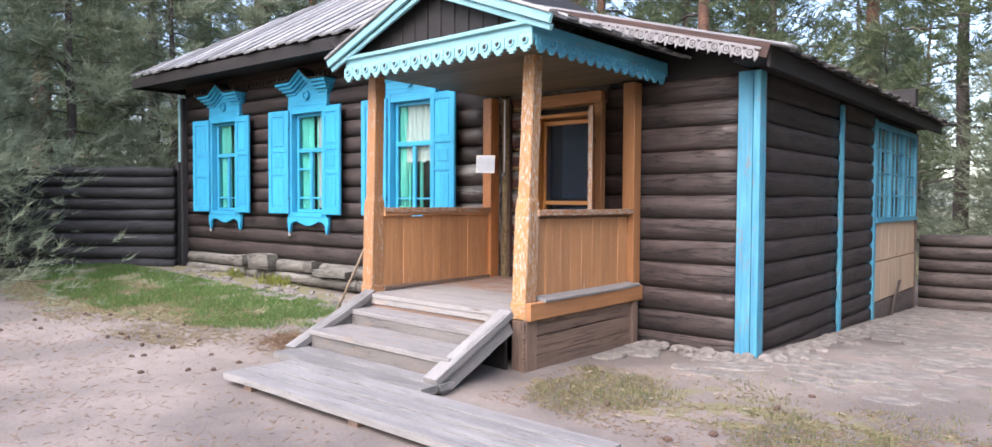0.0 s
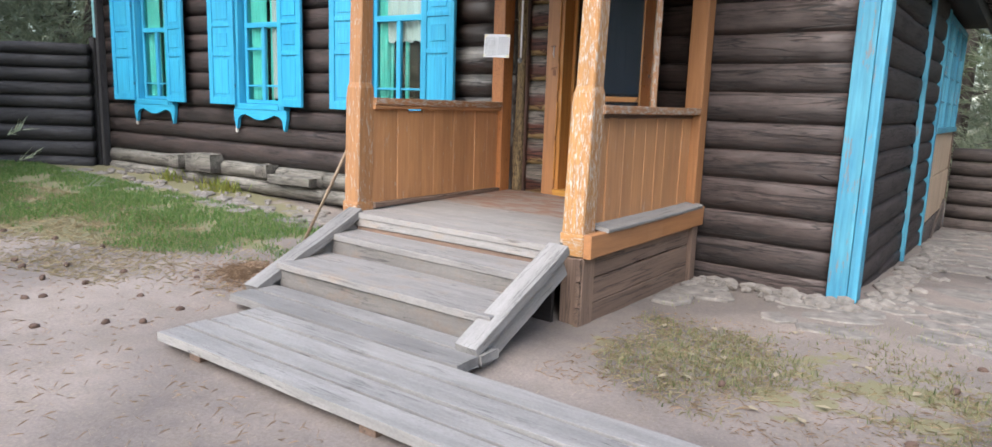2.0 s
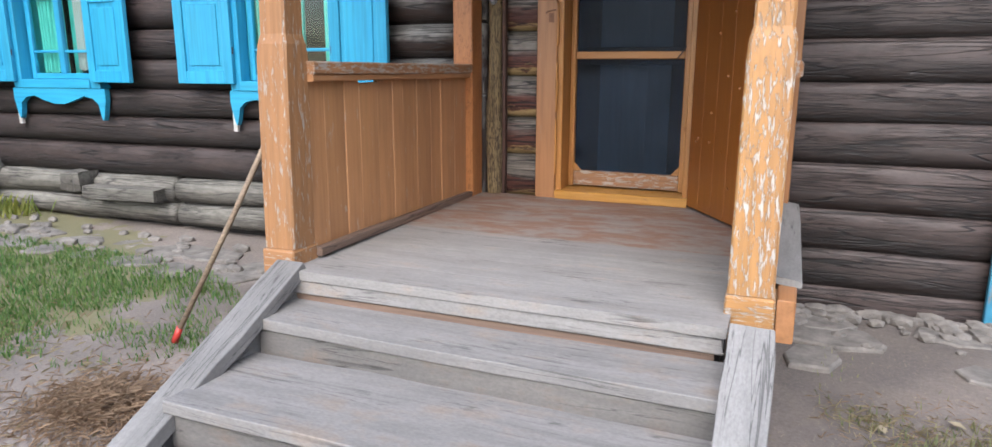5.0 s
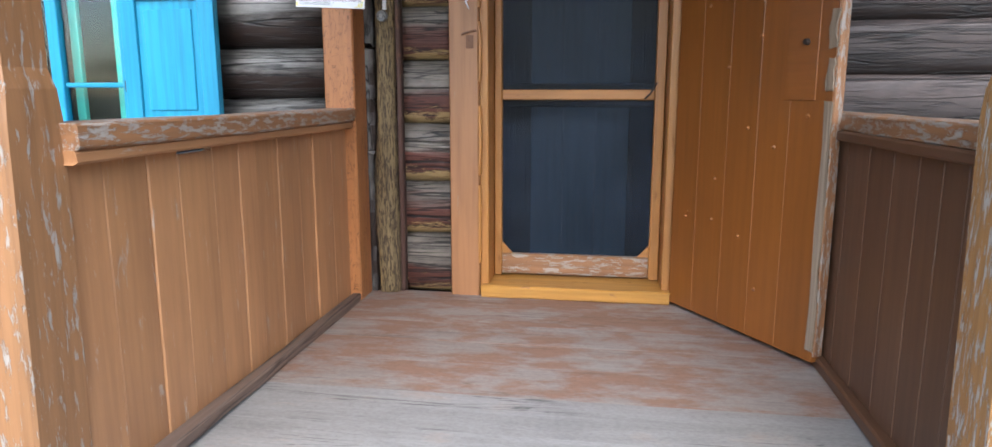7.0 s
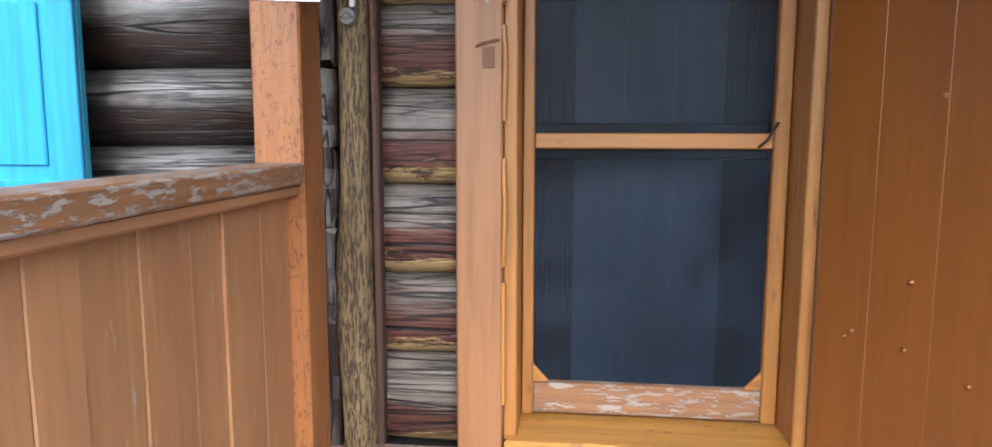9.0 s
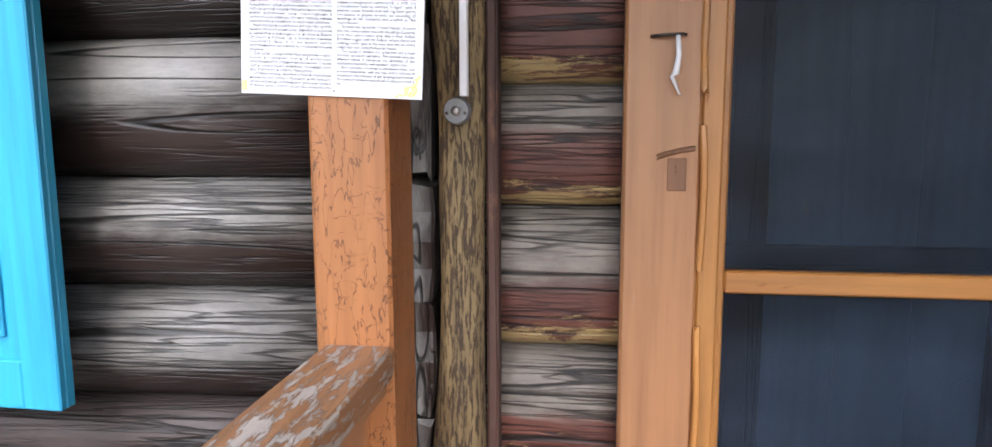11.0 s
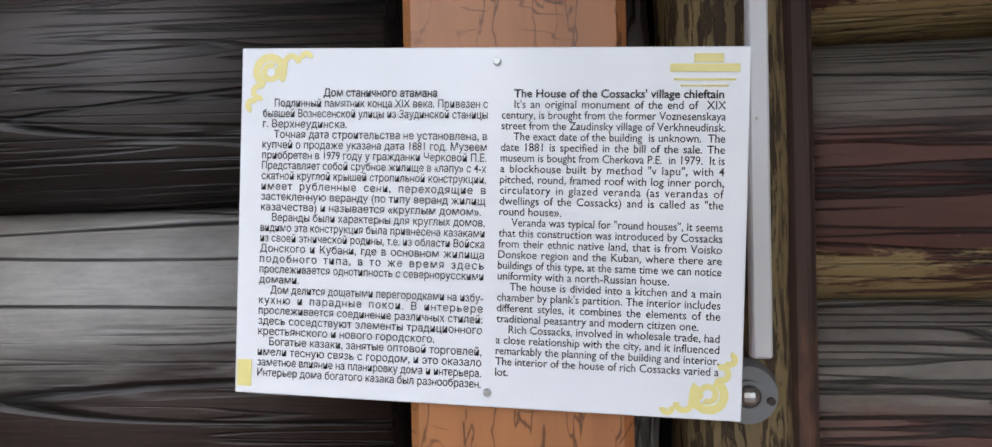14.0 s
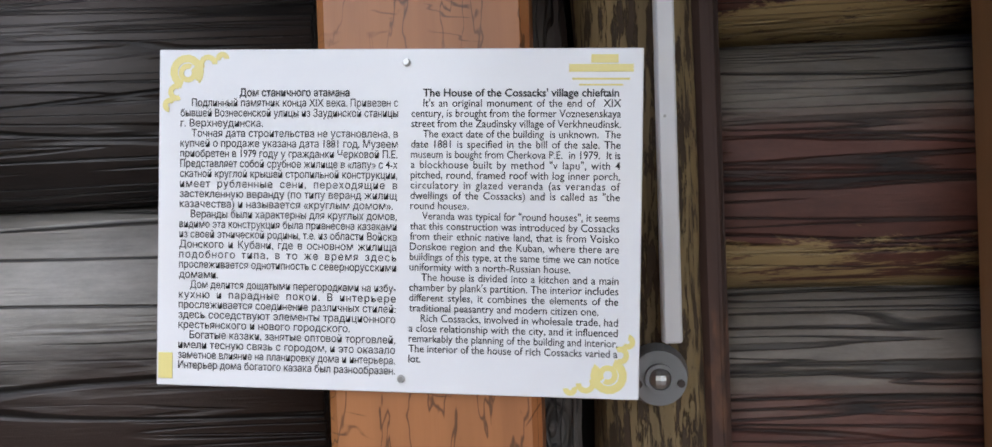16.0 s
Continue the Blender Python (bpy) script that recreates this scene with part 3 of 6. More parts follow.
tagged(part("floor", boxes_mesh([(-7.4, 0.45, 0.4, -0.25, 7.4, 0.5), (-0.05, 0.36, 0.4, 2.80, 7.4, 0.5)], M_DECK)), "worn wooden floor inside the house", "floor", kind="structure")
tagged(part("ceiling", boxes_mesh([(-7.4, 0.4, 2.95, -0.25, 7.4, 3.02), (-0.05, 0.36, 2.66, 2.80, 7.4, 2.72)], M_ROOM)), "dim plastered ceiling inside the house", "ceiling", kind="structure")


# ---- roofs ----
def main_roof():
    roof = thing("roof", FAC, "hipped roof of weathered grey boards", "roof", kind="structure")
    x0, x1, y0, y1, ze, pitch = -8.0, 0.7, -0.70, 8.0, 3.66, math.tan(radians(31))
    half = (y1 - y0) / 2
    rz = ze + half * pitch
    core = [(x0 + 0.05, y0 + 0.05, ze - 0.06), (x1, y0 + 0.05, ze - 0.06), (x1, y1, ze - 0.06), (x0 + 0.05, y1, ze - 0.06), (x0 + half, y0 + half, rz - 0.06), (x1 - half + 0.01, y0 + half, rz - 0.06)]
    part("roof_deck", mesh_from(core, [(0, 1, 5, 4), (1, 2, 5), (2, 3, 4, 5), (3, 0, 4), (3, 2, 1, 0)], M_DARKWOOD), None, roof)
    rnd = random.Random(5)
    x, k = x0, 0
    ln = 1 / math.cos(radians(31))
    while x < x1 - 0.2:
        w = rnd.uniform(0.15, 0.2)
        run_a, run_b = max(0.0, min(half, x - x0, x1 - x)), max(0.0, min(half, x + w - x0, x1 - x - w))
        lift = 0.0 if k % 2 else 0.022
        a, out = 0.0, rnd.uniform(-0.05, 0.03)
        top = [(x + 0.004, y0 + out, ze + out * pitch + lift), (x + w - 0.004, y0 + out, ze + out * pitch + lift),
               (x + w - 0.004, y0 + run_b, ze + run_b * pitch + lift), (x + 0.004, y0 + run_a + 0.001, ze + run_a * pitch + lift)]
        verts = top + [(p[0], p[1] + 0.012, p[2] - 0.025) for p in top]
        o = Vector((x, y0, ze))
        turn = Matrix(((0, 1, 0), (math.cos(radians(31)), 0, -math.sin(radians(31))), (math.sin(radians(31)), 0, math.cos(radians(31)))))
        loc = [turn.transposed() @ (Vector(v) - o) for v in verts]
        me = mesh_from(loc, [(0, 1, 2, 3), (7, 6, 5, 4), (0, 4, 5, 1), (1, 5, 6, 2), (2, 6, 7, 3), (3, 7, 4, 0)], M_ROOF)
        part("roof_board", me, None, roof, "", Matrix.Translation(o) @ turn.to_4x4())
        x += w
        k += 1
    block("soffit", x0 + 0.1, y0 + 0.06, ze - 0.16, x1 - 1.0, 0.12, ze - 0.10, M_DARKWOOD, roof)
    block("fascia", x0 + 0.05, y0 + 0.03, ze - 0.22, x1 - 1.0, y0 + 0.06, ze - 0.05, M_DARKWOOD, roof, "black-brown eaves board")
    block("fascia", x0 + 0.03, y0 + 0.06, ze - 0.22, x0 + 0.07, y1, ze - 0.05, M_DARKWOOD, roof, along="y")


main_roof()

RISE = -0.297


def low_z(x):
    return 3.553 + RISE * (x - 0.915)


def low_roof():
    roof = thing("roof", None, "low lean-to roof of dark mossy boards over the entry", "roof", kind="structure")
    xa, xb = -0.4, 3.45
    ya, yb = -0.34, 7.7
    verts = [(xa, ya, low_z(xa) - 0.09), (xb - 0.06, ya, low_z(xb - 0.06) - 0.09), (xb - 0.06, yb, low_z(xb - 0.06) - 0.09), (xa, yb, low_z(xa) - 0.09)]
    verts += [(x, y, z + 0.05) for x, y, z in verts]
    part("roof_deck", mesh_from(verts, [(3, 2, 1, 0), (4, 5, 6, 7), (0, 1, 5, 4), (1, 2, 6, 5), (2, 3, 7, 6), (3, 0, 4, 7)], M_DARKWOOD), None, roof)
    rnd = random.Random(8)
    y, k = ya - 0.04, 0
    slope = math.degrees(math.atan(-RISE))
    while y < yb:
        w = rnd.uniform(0.13, 0.2)
        length = 4.0 + rnd.uniform(0, 0.13)
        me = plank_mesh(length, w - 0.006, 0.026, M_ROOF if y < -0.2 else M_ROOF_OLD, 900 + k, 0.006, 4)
        cx = xa + length / 2 * math.cos(radians(slope))
        part("roof_board", me, None, roof, "", pose(cx, y + w / 2, low_z(cx) - 0.015 + (0.02 if k % 2 else 0), 0, slope, 0))
        y += w
        k += 1
    # verge board with its sawn lace
    L = 2.75
    cx = 2.08
    part("verge_board", plank_mesh(L, 0.03, 0.13, M_FRIEZE, 77, 0.003), None, roof, "reddish brown verge board", pose(cx, ya - 0.06, low_z(cx) - 0.09, 0, slope, 0))
    ring = ring_mesh(0.047, 0.017, 0.018, M_LACE, 16)
    dot = ring_mesh(0.022, 0.014, 0.016, M_LACE, 10)
    drop = prism_mesh([(-0.012, 0.04), (0.012, 0.04), (0.018, -0.01), (0.0, -0.05), (-0.018, -0.01)], 0.016, M_LACE)
    cx = 2.18
    part("lace_band", box_mesh(2.42, 0.016, 0.022, M_LACE, 0.002), None, roof, "grey-white sawn lace trim", pose(cx, ya - 0.085, low_z(cx) - 0.085, 0, slope, 0))
    x = 1.02
    while x < 3.30:
        z = low_z(x) - 0.135
        part("lace_ring", ring, None, roof, "", pose(x, ya - 0.085, z, 0, slope, 0))
        part("lace_boss", dot, None, roof, "", pose(x, ya - 0.087, z, 0, slope, 0))
        part("lace_drop", drop, None, roof, "", pose(x + 0.053, ya - 0.084, z - 0.02 + RISE * 0.053, 0, slope, 0))
        x += 0.106
    block("eaves_board", 3.36, ya, low_z(3.38) - 0.22, 3.39, yb - 0.1, low_z(3.38) - 0.08, M_DARKWOOD, roof, along="y")
    block("soffit", 3.03, ya + 0.05, low_z(3.38) - 0.13, 3.36, yb - 0.1, low_z(3.38) - 0.10, M_DARKWOOD, roof, along="y")


low_roof()


# ---- logs ----
def lay_logs(wall, rows, spans, y_face, depth, mat, seed, turn=None, m=18, power=2.5, wob=0.008):
    """Rows of logs between z levels; each row is laid over the free spans."""
    k = 0
    for z0, z1 in zip(rows, rows[1:]):
        h = z1 - z0
        zc = (z0 + z1) / 2
        for a, b in spans(zc):
            k += 1
            me = log_mesh(b - a, h * 1.015, depth, mat(zc) if callable(mat) else mat, seed + k, 0, m, power, wob)
            place = Matrix.Translation(((a + b) / 2, y_face + depth / 2, zc))
            place = place @ pose(0, 0, 0, 0, 0.35 * noise.noise(Vector((seed + k * 1.7, 0.3, 0))), 0)
            part("log", me, None, wall, "", (turn @ place) if turn else place)


FAC_ROWS = [0.10, 0.28, 0.48, 0.73, 0.95, 1.168, 1.40, 1.626, 1.897, 2.12, 2.36, 2.60, 2.84, 3.08, 3.28]


def facade_spans(zc):
    if W_LOW - 0.02 < zc < W_TOP + 0.02:
        edges = [-7.3] + [e for c in WINDOWS for e in (c - HALF, c + HALF)] + [-0.16]
        return [(edges[i], edges[i + 1]) for i in range(0, 8, 2)]
    return [(-7.3, -0.16)]


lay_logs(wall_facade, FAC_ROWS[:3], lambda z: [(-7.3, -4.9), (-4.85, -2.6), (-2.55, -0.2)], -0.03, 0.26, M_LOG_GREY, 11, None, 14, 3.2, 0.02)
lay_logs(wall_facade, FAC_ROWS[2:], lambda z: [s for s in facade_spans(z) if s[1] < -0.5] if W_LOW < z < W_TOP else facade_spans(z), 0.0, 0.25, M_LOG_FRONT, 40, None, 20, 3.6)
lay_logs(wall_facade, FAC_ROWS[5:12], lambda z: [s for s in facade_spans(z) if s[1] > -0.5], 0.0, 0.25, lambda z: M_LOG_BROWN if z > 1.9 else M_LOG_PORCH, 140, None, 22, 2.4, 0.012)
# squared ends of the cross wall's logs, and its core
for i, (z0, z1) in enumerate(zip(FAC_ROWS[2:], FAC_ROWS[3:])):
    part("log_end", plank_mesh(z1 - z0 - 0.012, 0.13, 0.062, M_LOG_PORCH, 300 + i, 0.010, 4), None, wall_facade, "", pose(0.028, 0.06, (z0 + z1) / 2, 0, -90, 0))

ENTRY_ROWS = [0.50, 0.78, 1.03, 1.29, 1.57, 1.80, 2.04, 2.27, 2.50, 2.74]
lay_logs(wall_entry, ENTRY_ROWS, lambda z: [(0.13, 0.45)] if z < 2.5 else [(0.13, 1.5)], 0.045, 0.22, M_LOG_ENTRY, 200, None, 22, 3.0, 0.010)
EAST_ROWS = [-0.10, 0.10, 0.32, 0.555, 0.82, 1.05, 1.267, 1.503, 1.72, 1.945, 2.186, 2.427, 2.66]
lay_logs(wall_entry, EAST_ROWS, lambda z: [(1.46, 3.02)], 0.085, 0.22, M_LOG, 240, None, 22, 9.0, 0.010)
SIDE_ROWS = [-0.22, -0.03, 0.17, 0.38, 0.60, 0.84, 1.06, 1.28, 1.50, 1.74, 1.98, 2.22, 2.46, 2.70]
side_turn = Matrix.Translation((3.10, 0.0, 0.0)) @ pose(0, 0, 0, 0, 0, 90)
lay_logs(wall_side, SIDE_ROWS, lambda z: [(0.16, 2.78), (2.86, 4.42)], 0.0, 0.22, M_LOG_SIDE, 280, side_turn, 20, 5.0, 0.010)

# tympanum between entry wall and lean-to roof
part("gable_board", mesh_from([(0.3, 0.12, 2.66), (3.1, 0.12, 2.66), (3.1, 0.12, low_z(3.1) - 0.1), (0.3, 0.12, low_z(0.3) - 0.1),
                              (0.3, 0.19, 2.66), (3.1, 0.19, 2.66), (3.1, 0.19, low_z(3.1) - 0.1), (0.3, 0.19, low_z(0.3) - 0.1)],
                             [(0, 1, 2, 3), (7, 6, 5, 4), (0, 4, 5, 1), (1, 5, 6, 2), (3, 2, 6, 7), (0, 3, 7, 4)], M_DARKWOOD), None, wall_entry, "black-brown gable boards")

# frieze with a row of sawn teeth under the eaves
frieze = thing("trim", FAC, "red-brown frieze boards with a row of sawn teeth", "trim", kind="structure")
for i, (a, b, z0, z1) in enumerate(((-7.35, -3.9, 3.42, 3.58), (-3.9, -0.1, 3.42, 3.58), (-7.35, -2.0, 3.28, 3.42), (-2.0, -0.1, 3.28, 3.42))):
    block("frieze_board", a + 0.003, 0.02, z0 + 0.002, b - 0.003, 0.09, z1 - 0.002, M_FRIEZE, frieze)
tooth = prism_mesh([(-0.035, 0.035), (0.035, 0.035), (0.012, -0.035), (-0.012, -0.035)], 0.02, M_DARKWOOD)
x = -7.3
while x < -0.4:
    part("tooth", tooth, None, frieze, "", Matrix.Translation((x, 0.005, 3.33)))
    x += 0.105

# corner boards
trim = thing("trim", None, "faded blue corner boards of the entry, flaking", "corner board", kind="structure")
block("corner_board", 2.955, 0.045, -0.02, 3.095, 0.083, 2.66, M_BLUE_OLD, trim, along="z")
block("corner_board", 3.099, 0.05, -0.02, 3.165, 0.085, 2.66, M_BLUE_OLD, trim, along="z")
block("corner_board", 3.125, 0.088, -0.02, 3.165, 0.20, 2.66, M_BLUE_OLD, trim, along="z")
block("joint_board", 3.09, 2.78, -0.16, 3.135, 2.86, 2.62, M_BLUE_OLD, trim, along="z")
west = thing("trim", FAC, "pale blue corner board above black posts", "corner board", kind="structure")
block("corner_board", -7.44, -0.08, 2.12, -7.30, 0.02, 3.28, M_TEAL, west, along="z")
block("corner_post", -7.50, -0.12, 0.15, -7.36, 0.02, 2.115, M_LOG_FENCE, west, along="z")
block("corner_post", -7.335, -0.10, 0.15, -7.26, 0.00, 3.28, M_LOG_FENCE, west, along="z")

# lumps of the broken foundation
for i, (x, z, w, h) in enumerate(((-4.78, 0.43, 0.52, 0.24), (-5.35, 0.42, 0.22, 0.17), (-3.5, 0.43, 0.2, 0.15), (-3.0, 0.35, 0.7, 0.10))):
    part("foundation_block", plank_mesh(w, 0.2, h, M_LOG_GREY, 70 + i, 0.014, 5), None, wall_facade, "grey rotten timber block", pose(x, -0.08, z, 0, 0, 2))


# ---- windows with shutters ----
def shutter(win, sign, x_in, wide):
    """One open shutter with three sunk panels."""
    z0, z1 = W_LOW - 0.01, W_TOP + 0.01
    xa, xb = (x_in, x_in + wide) if sign > 0 else (x_in - wide, x_in)
    lean = Matrix.Translation((x_in, -0.075, 0)) @ pose(0, 0, 0, 0, 0, -5 * sign if sign > 0 else 4) @ Matrix.Translation((-x_in, 0.075, 0))
    sh = part("shutter", box_mesh(z1 - z0, 0.022, wide, M_BLUE, 0.003), None, win, "", lean @ Matrix.Translation(((xa + xb) / 2, -0.075, (z0 + z1) / 2)) @ pose(0, 0, 0, 0, -90, 0))
    s, h = 0.075, (z1 - z0)

    def bar(name, u0, u1, v0, v1, th):
        # u: along the height (the part's x), v: across (the part's z)
        dx, dz = u1 - u0, v1 - v0
        part(name, box_mesh(dx, th, dz, M_BLUE, 0.003), None, sh, "", Matrix.Translation(((u0 + u1) / 2, -0.011 - th / 2 + 0.001, (v0 + v1) / 2)))
    w2, h2 = wide / 2, h / 2
    bar("stile", -h2, h2, -w2, -w2 + s, 0.016)
    bar("stile", -h2, h2, w2 - s, w2, 0.016)
    for u in (-h2, -0.10 * h - 0.04, 0.10 * h, h2 - 0.09):
        bar("cross_rail", u, u + (0.09 if abs(u) > 0.5 else 0.05), -w2 + s, w2 - s, 0.016)
    bar("raised_field", -h2 + 0.13, -0.10 * h - 0.08, -w2 + s + 0.035, w2 - s - 0.035, 0.010)
    bar("raised_field", -0.05 * h, 0.05 * h, -w2 + s + 0.05, w2 - s - 0.05, 0.010)
    bar("raised_field", 0.10 * h + 0.09, h2 - 0.13, -w2 + s + 0.035, w2 - s - 0.035, 0.010)


def window(name, c, label):
    win = thing(name, FAC @ Matrix.Translation((c, 0, 0)), label, "window", "house windows", "structure")
    # casing and reveal
    for s in (-1, 1):
        block("casing", s * HALF - 0.035 if s < 0 else HALF - 0.06, -0.062, W_LOW - 0.06, -HALF + 0.06 if s < 0 else HALF + 0.035, 0.05, W_TOP + 0.06, M_BLUE, win, along="z")
    block("casing_head", -HALF + 0.061, -0.06, W_TOP - 0.05, HALF - 0.061, 0.05, W_TOP + 0.06, M_BLUE, win)
    block("window_sill", -HALF + 0.061, -0.075, W_LOW - 0.06, HALF - 0.061, 0.05, W_LOW + 0.01, M_BLUE, win)
    # lining boards through the wall
    a, zb, zt = HALF - 0.06, W_LOW + 0.012, W_TOP - 0.052
    for s in (-1, 1):
        block("lining", s * a - 0.012, 0.052, zb, s * a + 0.012, 0.36, zt, M_TEAL_IN, win, along="z")
    # outer sash: frame, transom, mullion, glazing bars
    y0, y1 = 0.03, 0.065
    b = a - 0.014
    fr = 0.045
    tz = zb + (zt - zb) * 0.63
    block("window_frame", -b, y0, zb, -b + fr, y1, zt, M_BLUE, win, along="z")
    block("window_frame", b - fr, y0, zb, b, y1, zt, M_BLUE, win, along="z")
    block("window_frame", -b + fr, y0, zt - fr, b - fr, y1, zt, M_BLUE, win)
    block("window_frame", -b + fr, y0, zb, b - fr, y1, zb + fr, M_BLUE, win)
    block("transom", -b + fr, y0 - 0.012, tz - 0.03, b - fr, y1, tz + 0.03, M_BLUE, win)
    block("mullion", -0.028, y0 - 0.008, zb + fr, 0.028, y1, tz - 0.03, M_BLUE, win, along="z")
    for z in (zb + 0.22,):
        block("glazing_bar", -b + fr, y0 + 0.006, z - 0.011, -0.028, y1 - 0.004, z + 0.011, M_BLUE, win)
        block("glazing_bar", 0.028, y0 + 0.006, z - 0.011, b - fr, y1 - 0.004, z + 0.011, M_BLUE, win)
    if name == "window_2":
        block("glazing_bar", -b + fr, y0 + 0.002, tz - 0.30, -0.028, y1 - 0.004, tz - 0.27, M_BLUE, win, "bar of the small vent pane")
    for x0, x1, z0, z1 in ((-b + fr, -0.028, zb + fr, tz - 0.03), (0.028, b - fr, zb + fr, tz - 0.03), (-b + fr, b - fr, tz + 0.03, zt - fr)):
        p = block("pane", x0, 0.046, z0, x1, 0.05, z1, M_GLASS, win, bev=0)
        p.visible_shadow = False
    # inner sash of the double window
    for x in (-0.20, 0.02, 0.24):
        block("inner_sash", x - 0.022, 0.14, zb, x + 0.022, 0.17, zt, M_TEAL_IN, win, along="z")
    block("inner_sash", -b, 0.135, tz - 0.03, b, 0.165, tz + 0.03, M_TEAL_IN, win)
    # carved hood: board, boss and a stepped cornice that rises to a point
    block("hood_board", -0.47, -0.05, W_TOP + 0.062, 0.47, 0.04, W_TOP + 0.30, M_BLUE, win)
    part("hood_board", prism_mesh([(-0.40, 0), (0.40, 0), (0.0, 0.18)], 0.07, M_BLUE), None, win, "", Matrix.Translation((0, -0.01, W_TOP + 0.301)))
    part("boss", ring_mesh(0.075, 0.03, 0.05, M_BLUE, 20), None, win, "turned round boss", Matrix.Translation((0.0, -0.07, W_TOP + 0.21)))
    part("boss", ring_mesh(0.03, 0.029, 0.05, M_BLUE, 14), None, win, "", Matrix.Translation((0.0, -0.065, W_TOP + 0.21)))
    for k in range(4):
        out = 0.10 + 0.045 * k
        zz = W_TOP + 0.235 + 0.045 * k
        ext = 0.50 + 0.035 * k
        for s in (-1, 1):
            pts = [(s * ext, zz), (s * 0.27, zz), (0, zz + 0.17), (0, zz + 0.213), (s * 0.25, zz + 0.043), (s * ext, zz + 0.043)]
            part("cornice_moulding", prism_mesh(pts if s > 0 else pts[::-1], out, M_BLUE), None, win, "", Matrix.Translation((0, 0.03 - out / 2, 0)))
        part("cornice_return", box_mesh(0.012, 0.03, 0.04, M_BLUE, 0.002), None, win, "", Matrix.Translation((ext + 0.005, -0.01 - out / 3, zz + 0.02)))
    for s in (-1, 1):
        top = W_TOP + 0.42
        pts = [(s * 0.645, top + 0.002), (s * 0.24, top + 0.002), (0, top + 0.175), (0, top + 0.192), (s * 0.24, top + 0.02), (s * 0.645, top + 0.02)]
        part("hood_roof", prism_mesh(pts, 0.27, M_DARKWOOD), None, win, "dark little roof boards", Matrix.Translation((0, -0.10, 0)))
    # shaped apron with two pendants
    pts = [(-0.50, 0.0), (-0.50, -0.09), (-0.47, -0.22), (-0.455, -0.25), (-0.44, -0.22), (-0.42, -0.12), (-0.36, -0.075), (-0.27, -0.06), (-0.15, -0.10), (-0.05, -0.125),
           (0.05, -0.125), (0.15, -0.10), (0.27, -0.06), (0.36, -0.075), (0.42, -0.12), (0.44, -0.22), (0.455, -0.25), (0.47, -0.22), (0.50, -0.09), (0.50, 0.0)]
    part("apron", prism_mesh(pts, 0.045, M_BLUE), None, win, "scalloped apron board with pointed pendants", Matrix.Translation((0.02, -0.045, W_LOW - 0.062)))
    block("support_slat", -HALF - 0.05, -0.05, W_LOW - 0.36, -HALF - 0.015, -0.02, W_LOW - 0.064, M_WHITE, win, "thin bare support slat", along="z")
    shutter(win, -1, -HALF + 0.02, 0.47)
    shutter(win, 1, HALF - 0.02, 0.45)
    for s in (-1, 1):
        for z in (W_LOW + 0.2, W_TOP - 0.3):
            block("hinge", s * HALF - 0.03, -0.094, z, s * HALF + 0.03, -0.088, z + 0.05, M_IRON, win)
    return win


for i, (c, what) in enumerate(zip(WINDOWS, ("blue carved window with open shutters by the fence", "blue carved window with open shutters and a vent pane",
                                            "blue carved window with open shutters beside the porch"))):
    window("window_%d" % (i + 1), c, what)


# added green sheet standing in for the turquoise inner frames behind the glass
def frame_sheet(c, side, wide):
    curtain(c, side, -1.45, wide, M_FRAME_SHEET, "added sea-green sheet in place of the turquoise inner frames")


def curtain(c, side, low, wide, cloth=M_CURTAIN, label="gathered white lace curtain behind the window glass"):
    """A gathered curtain behind the glass."""
    verts, faces = [], []
    n, m = 40, 8
    for j in range(m + 1):
        for i in range(n + 1):
            s = i / n
            verts.append(((s - 0.5) * wide * (1 - 0.12 * (1 - j / m)), 0.018 * math.sin(s * 46 + j * 0.2) + 0.006 * math.sin(s * 13), low * (1 - j / m) + (0.012 * math.sin(s * 30) if j == 0 else 0)))
    for j in range(m):
        for i in range(n):
            q = j * (n + 1) + i
            faces.append((q, q + 1, q + n + 2, q + n + 1))
    me = mesh_from(verts, faces, cloth, True)
    cu = part("curtain", me, None, None, "", FAC @ Matrix.Translation((c + side, 0.105, W_TOP - 0.07)))
    tagged(cu, label, "curtain", "curtains")


for c in WINDOWS[:2]:
    frame_sheet(c, -0.17, 0.30)
    curtain(c, 0.20, -1.42, 0.26)
frame_sheet(WINDOWS[2], -0.27, 0.14)
curtain(WINDOWS[2], 0.06, -0.78, 0.72)


# ---- porch ----
DECK = 0.50


